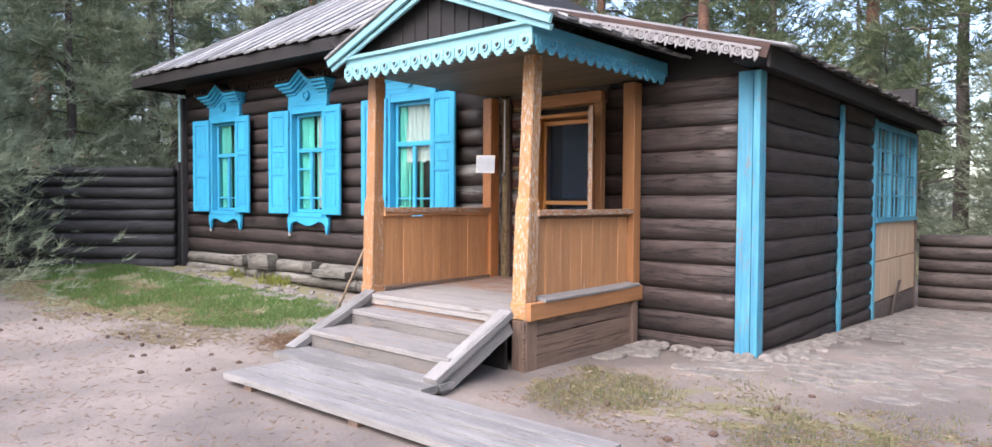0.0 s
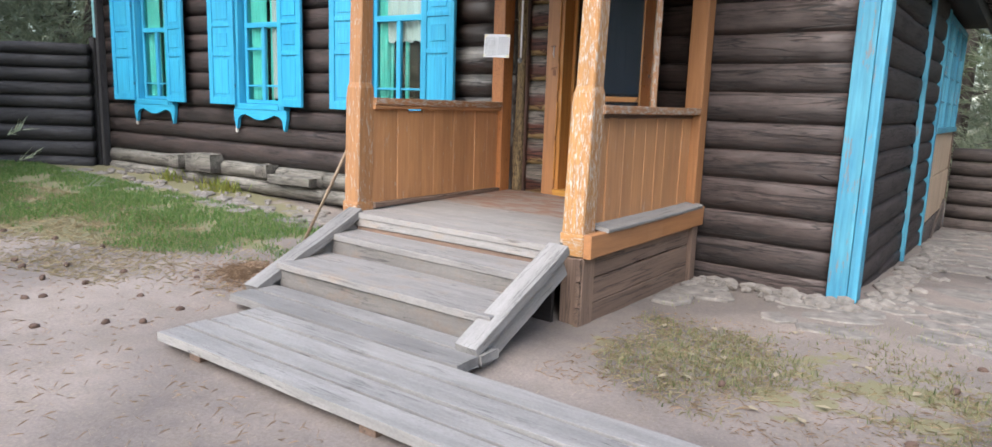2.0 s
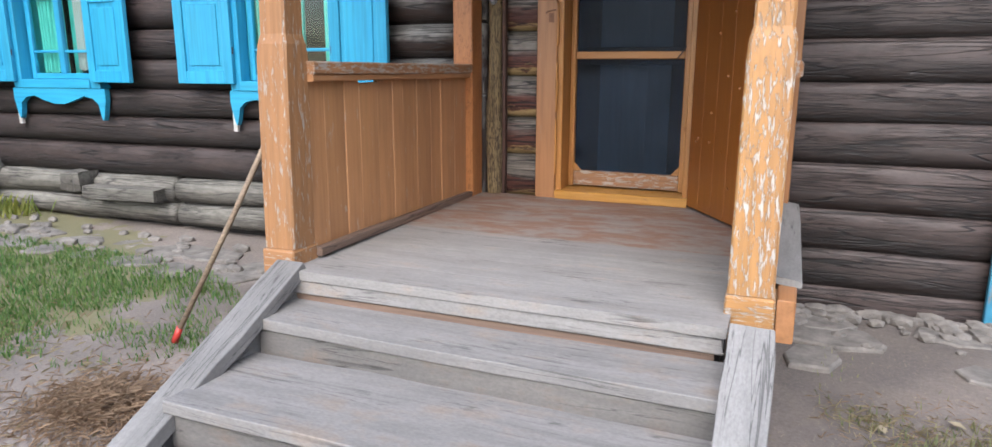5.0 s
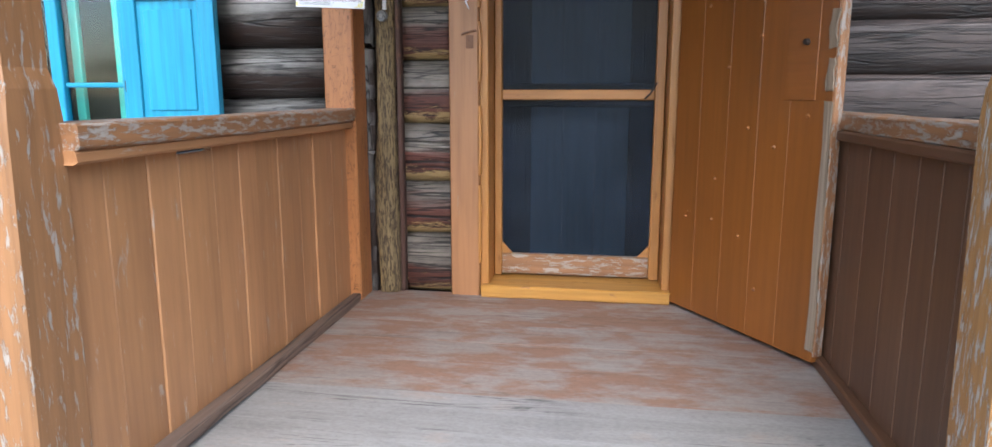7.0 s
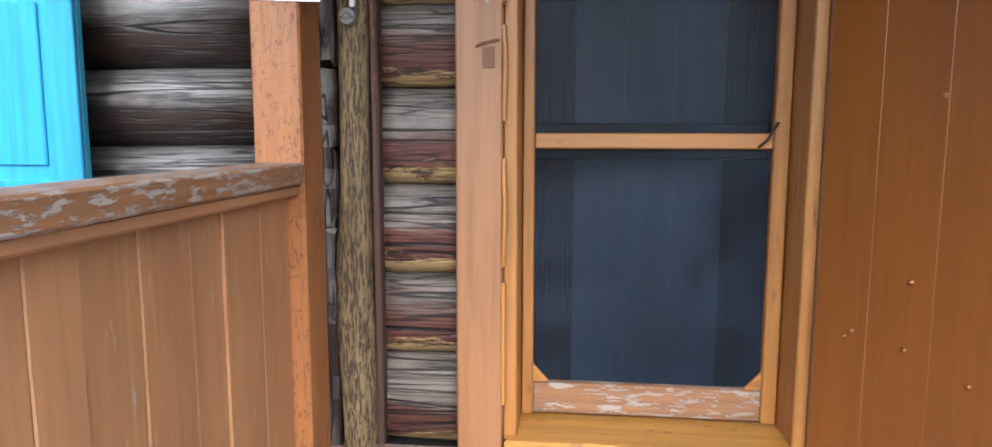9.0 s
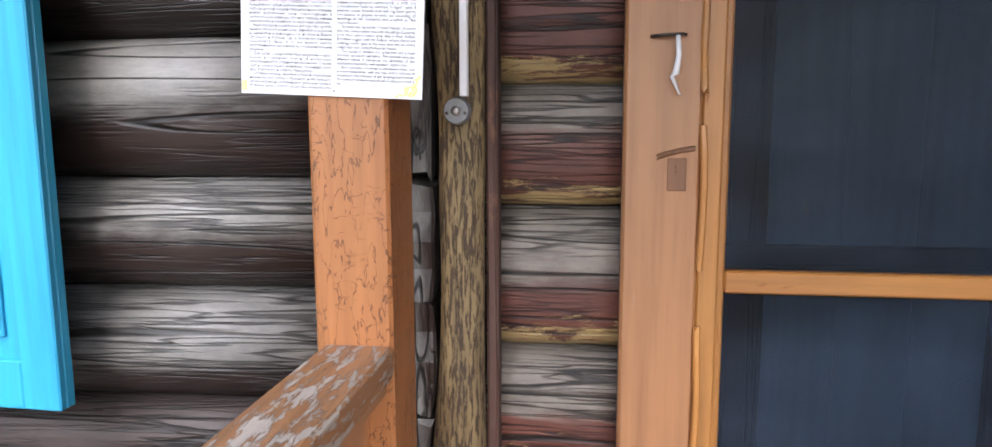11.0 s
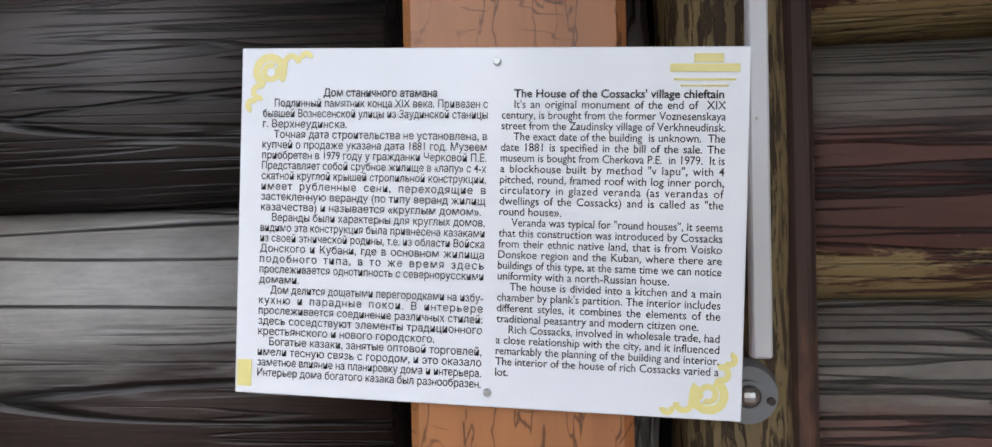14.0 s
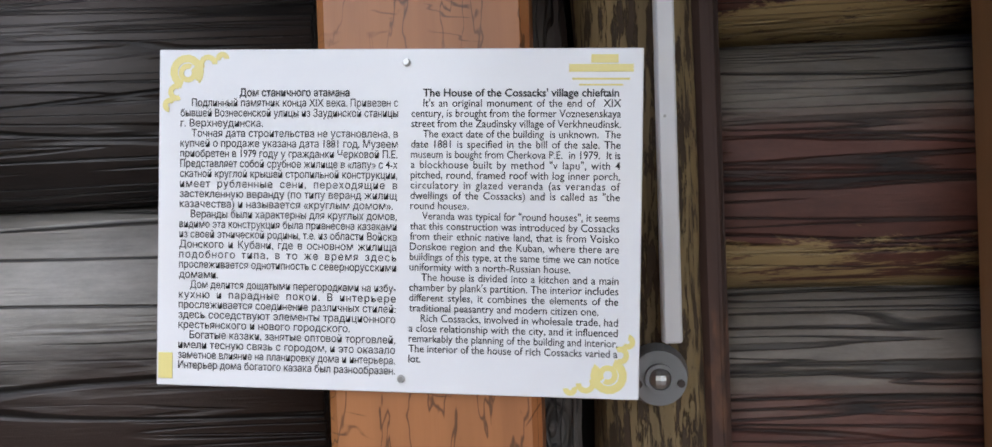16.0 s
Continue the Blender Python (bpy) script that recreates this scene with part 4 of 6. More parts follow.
def porch():
    p = thing("porch", None, "ochre-painted wooden porch with panelled sides and a small gable roof", "porch")
    # deck boards and their support
    rnd = random.Random(3)
    y, k = -1.975, 0
    while y < -0.02:
        w = min(rnd.uniform(0.20, 0.27), 0.02 - y)
        front = y < -1.2
        part("deck_board", plank_mesh(1.80 if y < -1.6 else 1.90, w + 0.0006, 0.04, M_DECK_FRONT if front else M_DECK, 400 + k, 0.0008, 7, 0.001), None, p, "", pose(0.87 if y < -1.6 else 0.905, y + w / 2, DECK - 0.02 + 0.012 * (y + w / 2 + 1.9), 0.69, 0, 0))
        y += w
        k += 1
    part("edge_board", plank_mesh(1.78, 0.03, 0.062, M_STEP, 431, 0.004), None, p, "", pose(0.87, -1.952, DECK - 0.075))
    part("edge_board", plank_mesh(1.72, 0.03, 0.04, M_SKIRT, 432, 0.004), None, p, "", pose(0.87, -1.938, DECK - 0.124))
    block("joist", 0.02, -1.85, 0.33, 1.76, -1.79, DECK - 0.045, M_DARKWOOD, p)
    block("joist", 0.02, -0.5, 0.33, 1.76, -0.44, DECK - 0.045, M_DARKWOOD, p)

    # front posts: a stout lower half, chamfered shoulder, slimmer above
    def front_post(x, y, lean, back, mat, label):
        sec = [(0.57, 0.077), (1.37, 0.077), (1.43, 0.074), (1.47, 0.064), (2.70, 0.062)]
        verts, faces = [], []
        c = 0.25
        for i, (z, r) in enumerate(sec):
            ch = r * (0.10 if i < 2 else c * 0.6)
            ox = lean * (z - 0.57)
            for sx, sy in ((-1, -1), (1, -1), (1, 1), (-1, 1)):
                pts = [(sx * r, sy * (r - ch)), (sx * (r - ch), sy * r)]
                if sx * sy > 0:
                    pts = pts[::1]
                else:
                    pts = pts[::-1]
                for q in pts:
                    verts.append((z - 0.57, q[1] + back * (z - 0.57), -(q[0] + ox)))
        m8 = 8
        for i in range(len(sec) - 1):
            for q in range(m8):
                a, b = i * m8 + q, i * m8 + (q + 1) % m8
                faces.append((a, b, b + m8, a + m8))
        faces += [tuple(range(m8)), tuple(range((len(sec) - 1) * m8, len(sec) * m8))]
        part("post", mesh_from(verts, faces, mat), None, p, label, pose(x, y, 0.57, 0, -90, 0))
    front_post(1.828, -1.745, 0.004, 0.045, M_OCHRE_POST, "square post with badly flaking ochre paint")
    front_post(-0.088, -1.85, 0.004, 0.02, M_OCHRE_WORN, "square post with flaking ochre paint")
    # corner blocks under them
    block("base_block", 1.745, -1.835, 0.42, 1.912, -1.66, 0.568, M_OCHRE_POST, p, bev=0.008)
    block("base_block", -0.172, -1.94, 0.42, -0.005, -1.76, 0.568, M_OCHRE_WORN, p, bev=0.008)
    # back posts
    block("post", -0.103, -0.162, DECK - 0.2, 0.03, -0.012, 2.66, M_SIGNPOST, p, "back post with crackled brown paint", 0.006, "z")
    block("post", 1.79, -0.09, DECK - 0.1, 1.93, 0.05, 2.66, M_OCHRE, p, "back post", 0.006, "z")
    for x, z in ((-0.09, 2.035), (-0.045, 2.03), (-0.005, 2.035)):
        nb = bmesh.new()
        bmesh.ops.create_cone(nb, cap_ends=True, segments=8, radius1=0.0035, radius2=0.003, depth=0.006)
        part("nail", nb, M_SIGNPOST, p, "", pose(x, -0.164, z, 90, 0, 0))

    # side panels of upright boards under a broad handrail
    for side, x, mat, xs in (("w", -0.03, M_OCHRE_PANEL, -1), ("e", 1.85, M_OCHRE_PANEL, 1)):
        y, k = (-1.775 if side == "w" else -1.665), 0
        top_y = y
        r2 = random.Random(21 if side == "w" else 22)
        end = -0.165 if side == "w" else -0.093
        while y < end - 0.01:
            w = min(r2.uniform(0.11, 0.18), end - y)
            top = 1.30
            part("panel_board", plank_mesh(top - 0.54 - (0.035 if side == "w" and k == 3 else 0.0), w - 0.001, 0.024, mat, 500 + k + (50 if side == "e" else 0), 0.0016, 4, 0.003), None, p, "", pose(x + r2.uniform(-0.004, 0.004), y + w / 2, (top + 0.54) / 2 - (0.0175 if side == "w" and k == 3 else 0.0), 0, -90, 0))
            # added east lining and mouldings: shade of the inner face as dark brown
            if side == "e":
                part("lining_board", plank_mesh(top - 0.56, w - 0.003, 0.012, M_PANEL_SHADE, 540 + k, 0.0012, 3, 0.002), None, p, "added inner board, brown darkened to hold the shade", pose(x - 0.023, y + w / 2, (top + 0.55) / 2, 0, -90, 0))
            y += w
            k += 1
        part("handrail", plank_mesh(end - top_y, 0.125, 0.055, M_RAIL, 560 + k, 0.004), None, p, "worn handrail with bare patches", pose(x + (0.0 if side == "w" else 0.02), (end + top_y) / 2, 1.335, 0, 0, 90))
        part("rail_moulding", plank_mesh(end - top_y, 0.07, 0.03, M_OCHRE_PANEL if side == "w" else M_PANEL_SHADE, 570 + k, 0.003), None, p, "", pose(x - 0.016 * xs, (end + top_y) / 2, 1.292, 0, 0, 90))
        part("bottom_moulding", plank_mesh(end - top_y, 0.045, 0.04, M_SKIRT if side == "w" else M_PANEL_SHADE, 580 + k, 0.004), None, p, "", pose(x - 0.036 * xs, (end + top_y) / 2, DECK + 0.033, 0, 0, 90))
    # east side: sill ledge, beam and skirting below
    part("sill_ledge", plank_mesh(1.62, 0.13, 0.028, M_GREY, 590, 0.004), None, p, "weathered grey sill board", pose(1.925, -0.84, 0.588, 9, 0, 90))
    part("side_beam", plank_mesh(1.86, 0.06, 0.15, M_OCHRE, 591, 0.004), None, p, "ochre side beam", pose(1.945, -0.90, 0.497, 0, 0, 90))
    for k, (z, h) in enumerate(((0.34, 0.14), (0.185, 0.16), (0.02, 0.16))):
        part("skirting_board", plank_mesh(1.84, 0.03, h, M_SKIRT, 600 + k, 0.005), None, p, "", pose(1.90, -0.93, z, 0, 0, 90))
    block("stub_post", 1.76, -1.83, -0.15, 1.92, -1.67, 0.418, M_SKIRT, p, "dark brown stub post", 0.01, "z")
    block("stub_post", 1.88, -0.12, -0.12, 1.955, -0.02, 0.42, M_SKIRT, p, "", 0.01, "z")
    block("stub_post", -0.16, -1.93, -0.1, -0.01, -1.77, 0.418, M_SKIRT, p, "dark brown stub post", 0.01, "z")
    for k, (z, h) in enumerate(((0.40, 0.14), (0.24, 0.16), (0.08, 0.16))):
        part("skirting_board", plank_mesh(1.84, 0.03, h, M_SKIRT, 610 + k, 0.005), None, p, "", pose(-0.09, -0.93, z, 0, 0, 90))
    block("skirting_board", 0.0, -1.90, -0.1, 1.75, -1.87, 0.40, M_DARKWOOD, p)

    # ceiling, lace fascias and the little gable roof
    for k in range(12):
        y = -2.03 + k * 0.172
        part("ceiling_board", plank_mesh(2.24, 0.168, 0.02, M_CEIL, 640 + k, 0.001, 2), None, p, "", pose(1.02, y + 0.086, 2.70))
    part("cornice", plank_mesh(2.42, 0.06, 0.035, M_TEAL, 660, 0.002), None, p, "pale turquoise cornice strip", pose(1.02, -2.135, 2.835))
    part("fascia", plank_mesh(2.36, 0.03, 0.10, M_TEAL, 661, 0.002), None, p, "pale turquoise fascia board", pose(1.02, -2.115, 2.77))
    # side fascias in a darker blue than the front: their shade as colour
    part("fascia", plank_mesh(2.2, 0.03, 0.14, M_BLUE_OLD, 662, 0.002), None, p, "side fascia board, shade put into its darker blue-green", pose(2.185, -1.02, 2.77, 0, 0, 90))
    part("fascia", plank_mesh(2.2, 0.03, 0.14, M_BLUE_OLD, 663, 0.002), None, p, "", pose(-0.145, -1.02, 2.77, 0, 0, 90))
    unit = [(-0.066, 0.03), (0.066, 0.03), (0.066, -0.06), (0.045, -0.06), (0.045, -0.085), (0.022, -0.085), (0.022, -0.105), (-0.022, -0.105), (-0.022, -0.085), (-0.045, -0.085), (-0.045, -0.06), (-0.066, -0.06)]
    lace, lace_shade = prism_mesh(unit, 0.02, M_TEAL), prism_mesh(unit, 0.02, M_BLUE_OLD)
    horn = ring_mesh(0.034, 0.012, 0.016, M_TEAL, 10, 150, 390)
    horn_shade = ring_mesh(0.034, 0.012, 0.016, M_BLUE_OLD, 10, 150, 390)
    # dark disc laid on each tooth, its colour the shade of a sawn opening
    hole_disc = ring_mesh(0.022, 0.0215, 0.004, M_DARKWOOD, 10)
    for k in range(17):
        x = -0.105 + k * 0.1405
        part("lace_tooth", lace, None, p, "", Matrix.Translation((x, -2.133, 2.715)))
        part("lace_horn", horn, None, p, "", Matrix.Translation((x, -2.149, 2.70)))
        part("lace_hole", hole_disc, None, p, "", Matrix.Translation((x, -2.1455, 2.70)))
    # lace of the shaded side, darkened in its paint like the fascia
    for k in range(15):
        y = -2.02 + k * 0.1405
        part("lace_tooth", lace_shade, None, p, "", pose(2.203, y, 2.715, 0, 0, 90))
        part("lace_horn", horn_shade, None, p, "", pose(2.219, y, 2.70, 0, 0, 90))
    tilt = 21.0
    rise = math.tan(radians(tilt))
    apex_x, apex_z = 1.03, 3.42
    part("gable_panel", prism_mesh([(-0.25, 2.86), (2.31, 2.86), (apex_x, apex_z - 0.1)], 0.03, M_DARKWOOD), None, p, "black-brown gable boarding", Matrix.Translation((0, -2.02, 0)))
    for k in range(14):
        x = -0.1 + k * 0.17
        h = (1.28 - abs(x - apex_x)) * rise
        if h > 0.06:
            part("gable_lath", box_mesh(h, 0.012, 0.02, M_DARKWOOD, 0.002), None, p, "", pose(x, -2.042, 2.86 + h / 2, 0, -90, 0))
    L = 1.40 / math.cos(radians(tilt))
    for s in (-1, 1):
        cx, cz = apex_x + s * 0.70, apex_z - 0.70 * rise
        part("rake_board", plank_mesh(L, 0.03, 0.075, M_TEAL, 670 + s, 0.003), None, p, "pale turquoise rake board", pose(cx, -2.19, cz - 0.075, 0, s * tilt, 0))
        part("rake_board", plank_mesh(L * 0.97, 0.03, 0.05, M_TEAL, 674 + s, 0.003), None, p, "", pose(cx, -2.155, cz - 0.14, 0, s * tilt, 0))
        part("rake_board", plank_mesh(L * 1.01, 0.12, 0.028, M_ROOF, 678 + s, 0.004), None, p, "silver-grey barge board", pose(cx, -2.17, cz - 0.02, 0, s * tilt, 0))
        y, k = -2.10, 0
        r3 = random.Random(30 + s)
        while y < 0.62:
            w = r3.uniform(0.13, 0.18)
            part("roof_board", plank_mesh(L + r3.uniform(-0.03, 0.05), w - 0.006, 0.025, M_ROOF if r3.random() < 0.4 else M_ROOF_OLD, 690 + k + 30 * s, 0.005, 3), None, p, "", pose(cx, y + w / 2, cz - 0.03 + (0.018 if k % 2 else 0), 0, s * tilt, 0))
            y += w
            k += 1
    return p


porch()


def steps():
    s = thing("porch_steps", None, "two grey weathered wooden steps between sloping cheek boards", "steps")
    part("tread", plank_mesh(1.90, 0.30, 0.045, M_STEP, 700, 0.005, 7, 0.003), None, s, "", pose(0.90, -2.085, 0.345, 0, 0, -1))
    part("tread", plank_mesh(1.84, 0.47, 0.045, M_STEP, 701, 0.005, 7, 0.003), None, s, "", pose(0.94, -2.455, 0.205, 0, 0, 0))
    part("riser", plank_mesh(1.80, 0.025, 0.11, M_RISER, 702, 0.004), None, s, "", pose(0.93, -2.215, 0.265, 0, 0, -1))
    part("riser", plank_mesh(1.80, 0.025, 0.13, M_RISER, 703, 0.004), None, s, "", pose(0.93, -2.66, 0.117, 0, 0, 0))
    for x, y0, z0, y1, z1, k in ((-0.02, -1.93, 0.50, -2.86, 0.065, 0), (1.85, -2.0, 0.50, -2.87, 0.09, 1)):
        L = math.hypot(y1 - y0, z1 - z0)
        a = math.degrees(math.atan2(z0 - z1, y0 - y1))
        rot = pose(0, 0, 0, 0, 0, 90) @ pose(0, 0, 0, 0, -a, 0)
        part("cheek_board", plank_mesh(L, 0.145, 0.06, M_GREY, 710 + k, 0.005, 7, 0.003), None, s, "grey sloping cheek board", Matrix.Translation((x, (y0 + y1) / 2, (z0 + z1) / 2)) @ rot)
        part("string_board", plank_mesh(L - 0.06, 0.05, 0.13, M_STEP, 714 + k, 0.005), None, s, "", Matrix.Translation((x + (0.02 if k else 0.0), (y0 + y1) / 2 + 0.03, (z0 + z1) / 2 - 0.095)) @ rot)


steps()


def boardwalk():
    b = thing("boardwalk", None, "long grey boards laid as a platform before the steps", "boardwalk")
    y = -3.735
    for k, w in enumerate((0.165, 0.15, 0.185, 0.17)):
        part("plank", plank_mesh(3.17 + 0.02 * (k % 2), w - 0.027, 0.05, M_GREY, 720 + k, 0.005, 10, 0.0015), None, b, "", pose(2.0, y + w / 2, 0.055, 0, 0, 0.6))
        y += w
    for k, w in enumerate((0.19, 0.17)):
        part("plank", plank_mesh(1.92, w - 0.027, 0.05, M_GREY, 730 + k, 0.005, 8, 0.0015), None, b, "", pose(0.98, y + w / 2, 0.055, 0, 0, 0.3))
        y += w
    for x in (0.7, 2.0, 3.3):
        block("bearer", x - 0.05, -3.70, -0.06, x + 0.05, -2.75 if x < 1.5 else -3.1, 0.028, M_SKIRT, b, along="y")
    w2 = thing("boardwalk", pose(3.62, -3.32, 0.0, 0, 0, 35.2), "grey boardwalk leading off over the sand", "boardwalk")
    for k in range(3):
        part("plank", plank_mesh(3.4, 0.134, 0.045, M_GREY, 740 + k, 0.006, 10, 0.0015), None, w2, "", pose(1.72, -0.17 + k * 0.148, 0.035))
    for x in (0.4, 1.7, 3.0):
        block("bearer", x - 0.04, -0.24, -0.08, x + 0.04, 0.19, 0.012, M_SKIRT, w2, along="y")


boardwalk()


# ---- entrance ----
def entrance():
    d = thing("door_1", None, "orange-brown door frame with a gauze screen door, outer leaf open", "door", kind="structure")
    block("casing", 0.405, -0.015, DECK + 0.001, 0.535, 0.05, 2.50, M_OCHRE, d, "ochre casing board with nail holes", 0.005, "z")
    block("casing", 1.375, 0.0, DECK + 0.001, 1.475, 0.08, 2.50, M_OCHRE, d, "", 0.005, "z")
    block("casing_head", 0.405, -0.018, 2.502, 1.475, 0.07, 2.63, M_OCHRE, d)
    block("jamb", 0.537, 0.0, 0.562, 0.575, 0.30, 2.42, M_JAMB, d, "orange varnished jamb", 0.004, "z")
    block("jamb", 1.336, 0.0, 0.562, 1.373, 0.30, 2.42, M_JAMB, d, "", 0.004, "z")
    block("jamb_head", 0.577, 0.0, 2.38, 1.334, 0.30, 2.42, M_JAMB, d)
    part("threshold", plank_mesh(0.83, 0.30, 0.055, M_SILL, 800, 0.006), None, d, "yellow-orange threshold board", pose(0.957, 0.105, DECK + 0.05))
    # chipped edge strips on the casing
    for k, (z, h) in enumerate(((0.75, 0.35), (1.12, 0.30), (1.50, 0.25), (1.78, 0.20), (2.0, 0.3))):
        part("splinter", plank_mesh(h, 0.018, 0.012, M_JAMB, 810 + k, 0.004, 5), None, d, "", pose(0.538, -0.012, z + 0.1, 0, -90, 0))
    # screen door
    s = thing("screen_door", Matrix.Translation((0, 0.165, 0)), "closed gauze screen door in a light orange frame", "screen door")
    block("stile", 0.578, -0.018, 0.582, 0.612, 0.018, 2.36, M_JAMB, s, along="z")
    block("stile", 1.288, -0.018, 0.582, 1.332, 0.018, 2.36, M_JAMB, s, along="z")
    block("rail", 0.613, -0.016, 0.590, 1.287, 0.016, 0.685, M_RAIL, s)
    block("rail", 0.613, -0.016, 2.31, 1.287, 0.016, 2.36, M_JAMB, s)
    block("middle_bar", 0.613, -0.014, 1.395, 1.287, 0.014, 1.44, M_JAMB, s)
    part("gauze", mesh_from([(0.6 + 0.7 * i / 10, 0.012 + 0.008 * noise.noise(Vector((i * 0.6, j * 0.7, 3))), 0.64 + 1.7 * j / 16) for j in range(17) for i in range(11)],
                            [(j * 11 + i, j * 11 + i + 1, j * 11 + i + 12, j * 11 + i + 11) for j in range(16) for i in range(10)], M_NET, True), None, s, "dark blue-grey insect gauze")
    for x in (0.613, 1.287):
        t = 0.05 if x < 1 else -0.05
        part("corner_gusset", prism_mesh([(x, 0.686), (x + t, 0.686), (x, 0.74)], 0.01, M_JAMB), None, s, "", Matrix.Translation((0, -0.004, 0)))
    part("hook", tube_mesh([(1.245, -0.02, 1.40), (1.265, -0.035, 1.42), (1.295, -0.03, 1.47)], [0.004, 0.004, 0.004], M_IRON, 6), None, s, "iron hook")
    # closed inner door behind the gauze
    inner = thing("inner_door", None, "dull blue plank door seen dimly behind the gauze", "door")
    for k in range(5):
        part("door_plank", plank_mesh(1.84, 0.1515, 0.035, M_DOOR_BLUE if k in (1, 2, 3) else M_DARKWOOD, 870 + k, 0.0002, 3, 0.0006), None, inner, "", pose(0.652 + 0.152 * k, 0.335, 1.49, 0, -90, 0) @ pose(0, 0, 0, 90, 0, 0))
    block("ledge", 0.60, 0.296, 1.36, 1.31, 0.316, 1.47, M_DARKWOOD, inner)
    # the outer leaf stands open
    ang = -58.5
    leaf = thing("plank_door", pose(1.385, -0.02, 0, 0, 0, ang), "open orange-brown plank door, glossy paint, scuffed", "door")
    x, k = 0.0, 0
    for w in (0.15, 0.16, 0.155, 0.145, 0.17):
        part("door_plank", plank_mesh(1.83, w + 0.001, 0.04, M_LEAF, 820 + k, 0.0005, 3, 0.0022), None, leaf, "", pose(x + w / 2, 0, 1.455, 0, -90, 0) @ pose(0, 0, 0, 90, 0, 0))
        x += w
        k += 1
    block("lock_plate", 0.585, -0.026, 1.40, 0.715, -0.0212, 1.72, M_LEAF, leaf, "painted patch board over the lock")
    kb = bmesh.new()
    bmesh.ops.create_cone(kb, cap_ends=True, segments=12, radius1=0.012, radius2=0.009, depth=0.016)
    part("keyhole", kb, M_IRON, leaf, "rusty keyhole", pose(0.67, -0.031, 1.585, 90, 0, 0))
    block("bare_edge", 0.781, -0.019, 0.56, 0.789, 0.019, 2.36, M_RAIL, leaf, "chipped bare door edge", along="z")
    for k, (z, h) in enumerate(((0.58, 0.82), (1.43, 0.10), (1.56, 0.12), (1.74, 0.30), (2.06, 0.28))):
        part("bare_strip", plank_mesh(h, 0.03, 0.006, M_STICK, 840 + k, 0.004, 6, 0.001), None, leaf, "", pose(0.768, -0.0225, z + h / 2, 0, -90, 0) @ pose(0, 0, 0, 90, 0, 0))
    for x, z in ((0.09, 0.93), (0.11, 0.95), (0.25, 0.94), (0.255, 1.10), (0.40, 0.90), (0.42, 1.30), (0.55, 1.24), (0.50, 0.72), (0.30, 1.52), (0.18, 1.75), (0.69, 1.35), (0.46, 1.62)):
        hb = bmesh.new()
        bmesh.ops.create_icosphere(hb, subdivisions=2, radius=0.0075)
        part("nail_head", hb, M_LEAF, leaf, "", pose(x, -0.021, z))
    block("leaf_hinge", 0.0, 0.021, 0.80, 0.35, 0.026, 0.85, M_IRON, leaf)
    block("leaf_hinge", 0.0, 0.021, 2.05, 0.35, 0.026, 2.10, M_IRON, leaf)
    # proud plate; its dark colour stands for shade in a broken out latch socket
    block("mortise", 0.480, -0.0180, 1.612, 0.512, -0.0145, 1.668, M_OCHRE_DARK, d, "dark plate in place of the shaded hole of an old latch", 0.0015, "z")
    # dark strip painting the shade of a thin slanting cut
    part("splinter", plank_mesh(0.062, 0.007, 0.009, M_OCHRE_DARK, 815, 0.003, 5), None, d, "", pose(0.494, -0.018, 1.678, 0, -14, 0))
    # staple with a knotted string
    h = thing("string_latch", pose(0.478, -0.017, 1.86), "bent staple with a knotted white string on the casing", "latch")
    part("staple", tube_mesh([(-0.03, 0, 0.012), (-0.02, -0.012, 0.012), (0.02, -0.012, 0.014), (0.026, 0, 0.014)], [0.003] * 4, M_IRON, 6), None, h)
    part("string", tube_mesh([(0.012, -0.012, 0.012), (0.014, -0.014, -0.02), (0.010, -0.012, -0.05), (0.004, -0.01, -0.055), (0.018, -0.008, -0.085)], [0.004, 0.0045, 0.006, 0.004, 0.002], M_PLASTIC, 7), None, h, "white plastic string")


entrance()

part("corner_slat", plank_mesh(2.1, 0.05, 0.022, M_FRIEZE, 855, 0.003), None, wall_entry, "dark red-brown slat", pose(0.172, 0.03, 1.57, 0, -90, 0))

# bare pole in the corner, cable duct and round sensor
pole = tagged(part("corner_pole", log_mesh(2.16, 0.10, 0.085, M_POLE, 5, 34, 18, 2.0, 0.022), None, None, "", pose(0.112, 0.020, 1.58, 0, -90, 0)),
              "bare yellowish pole with cracked grain standing in the porch corner", "pole")
duct = thing("cable_duct", pose(0.1325, -0.036, 2.205, 0, -89.7, 0), "white plastic cable duct on the corner pole", "cable duct")
part("base", box_mesh(0.86, 0.005, 0.0155, M_PLASTIC, 0.001), None, duct, "", Matrix.Translation((0, 0.0028, 0)))
part("cover", box_mesh(0.86, 0.0055, 0.0145, M_PLASTIC, 0.002), None, duct, "", Matrix.Translation((0, -0.0026, 0)))
for u in (-0.255, -0.05, 0.2):
    sb = bmesh.new()
    bmesh.ops.create_cone(sb, cap_ends=True, segments=8, radius1=0.0013, radius2=0.001, depth=0.001)
    part("screw", sb, M_STEEL, duct, "", pose(u, -0.0057, 0.002, 90, 0, 0))
sens = thing("door_sensor", pose(0.118, -0.039, 1.75), "grey round plastic sensor below a white cable duct", "sensor")
sb = bmesh.new()
bmesh.ops.create_cone(sb, cap_ends=True, segments=28, radius1=0.0245, radius2=0.021, depth=0.016)
part("housing", sb, M_GREYPL, sens, "", pose(0, 0, 0, 90, 0, 0))
part("rim", ring_mesh(0.0115, 0.003, 0.006, M_GREYPL, 18), None, sens, "", Matrix.Translation((0, -0.009, 0)))
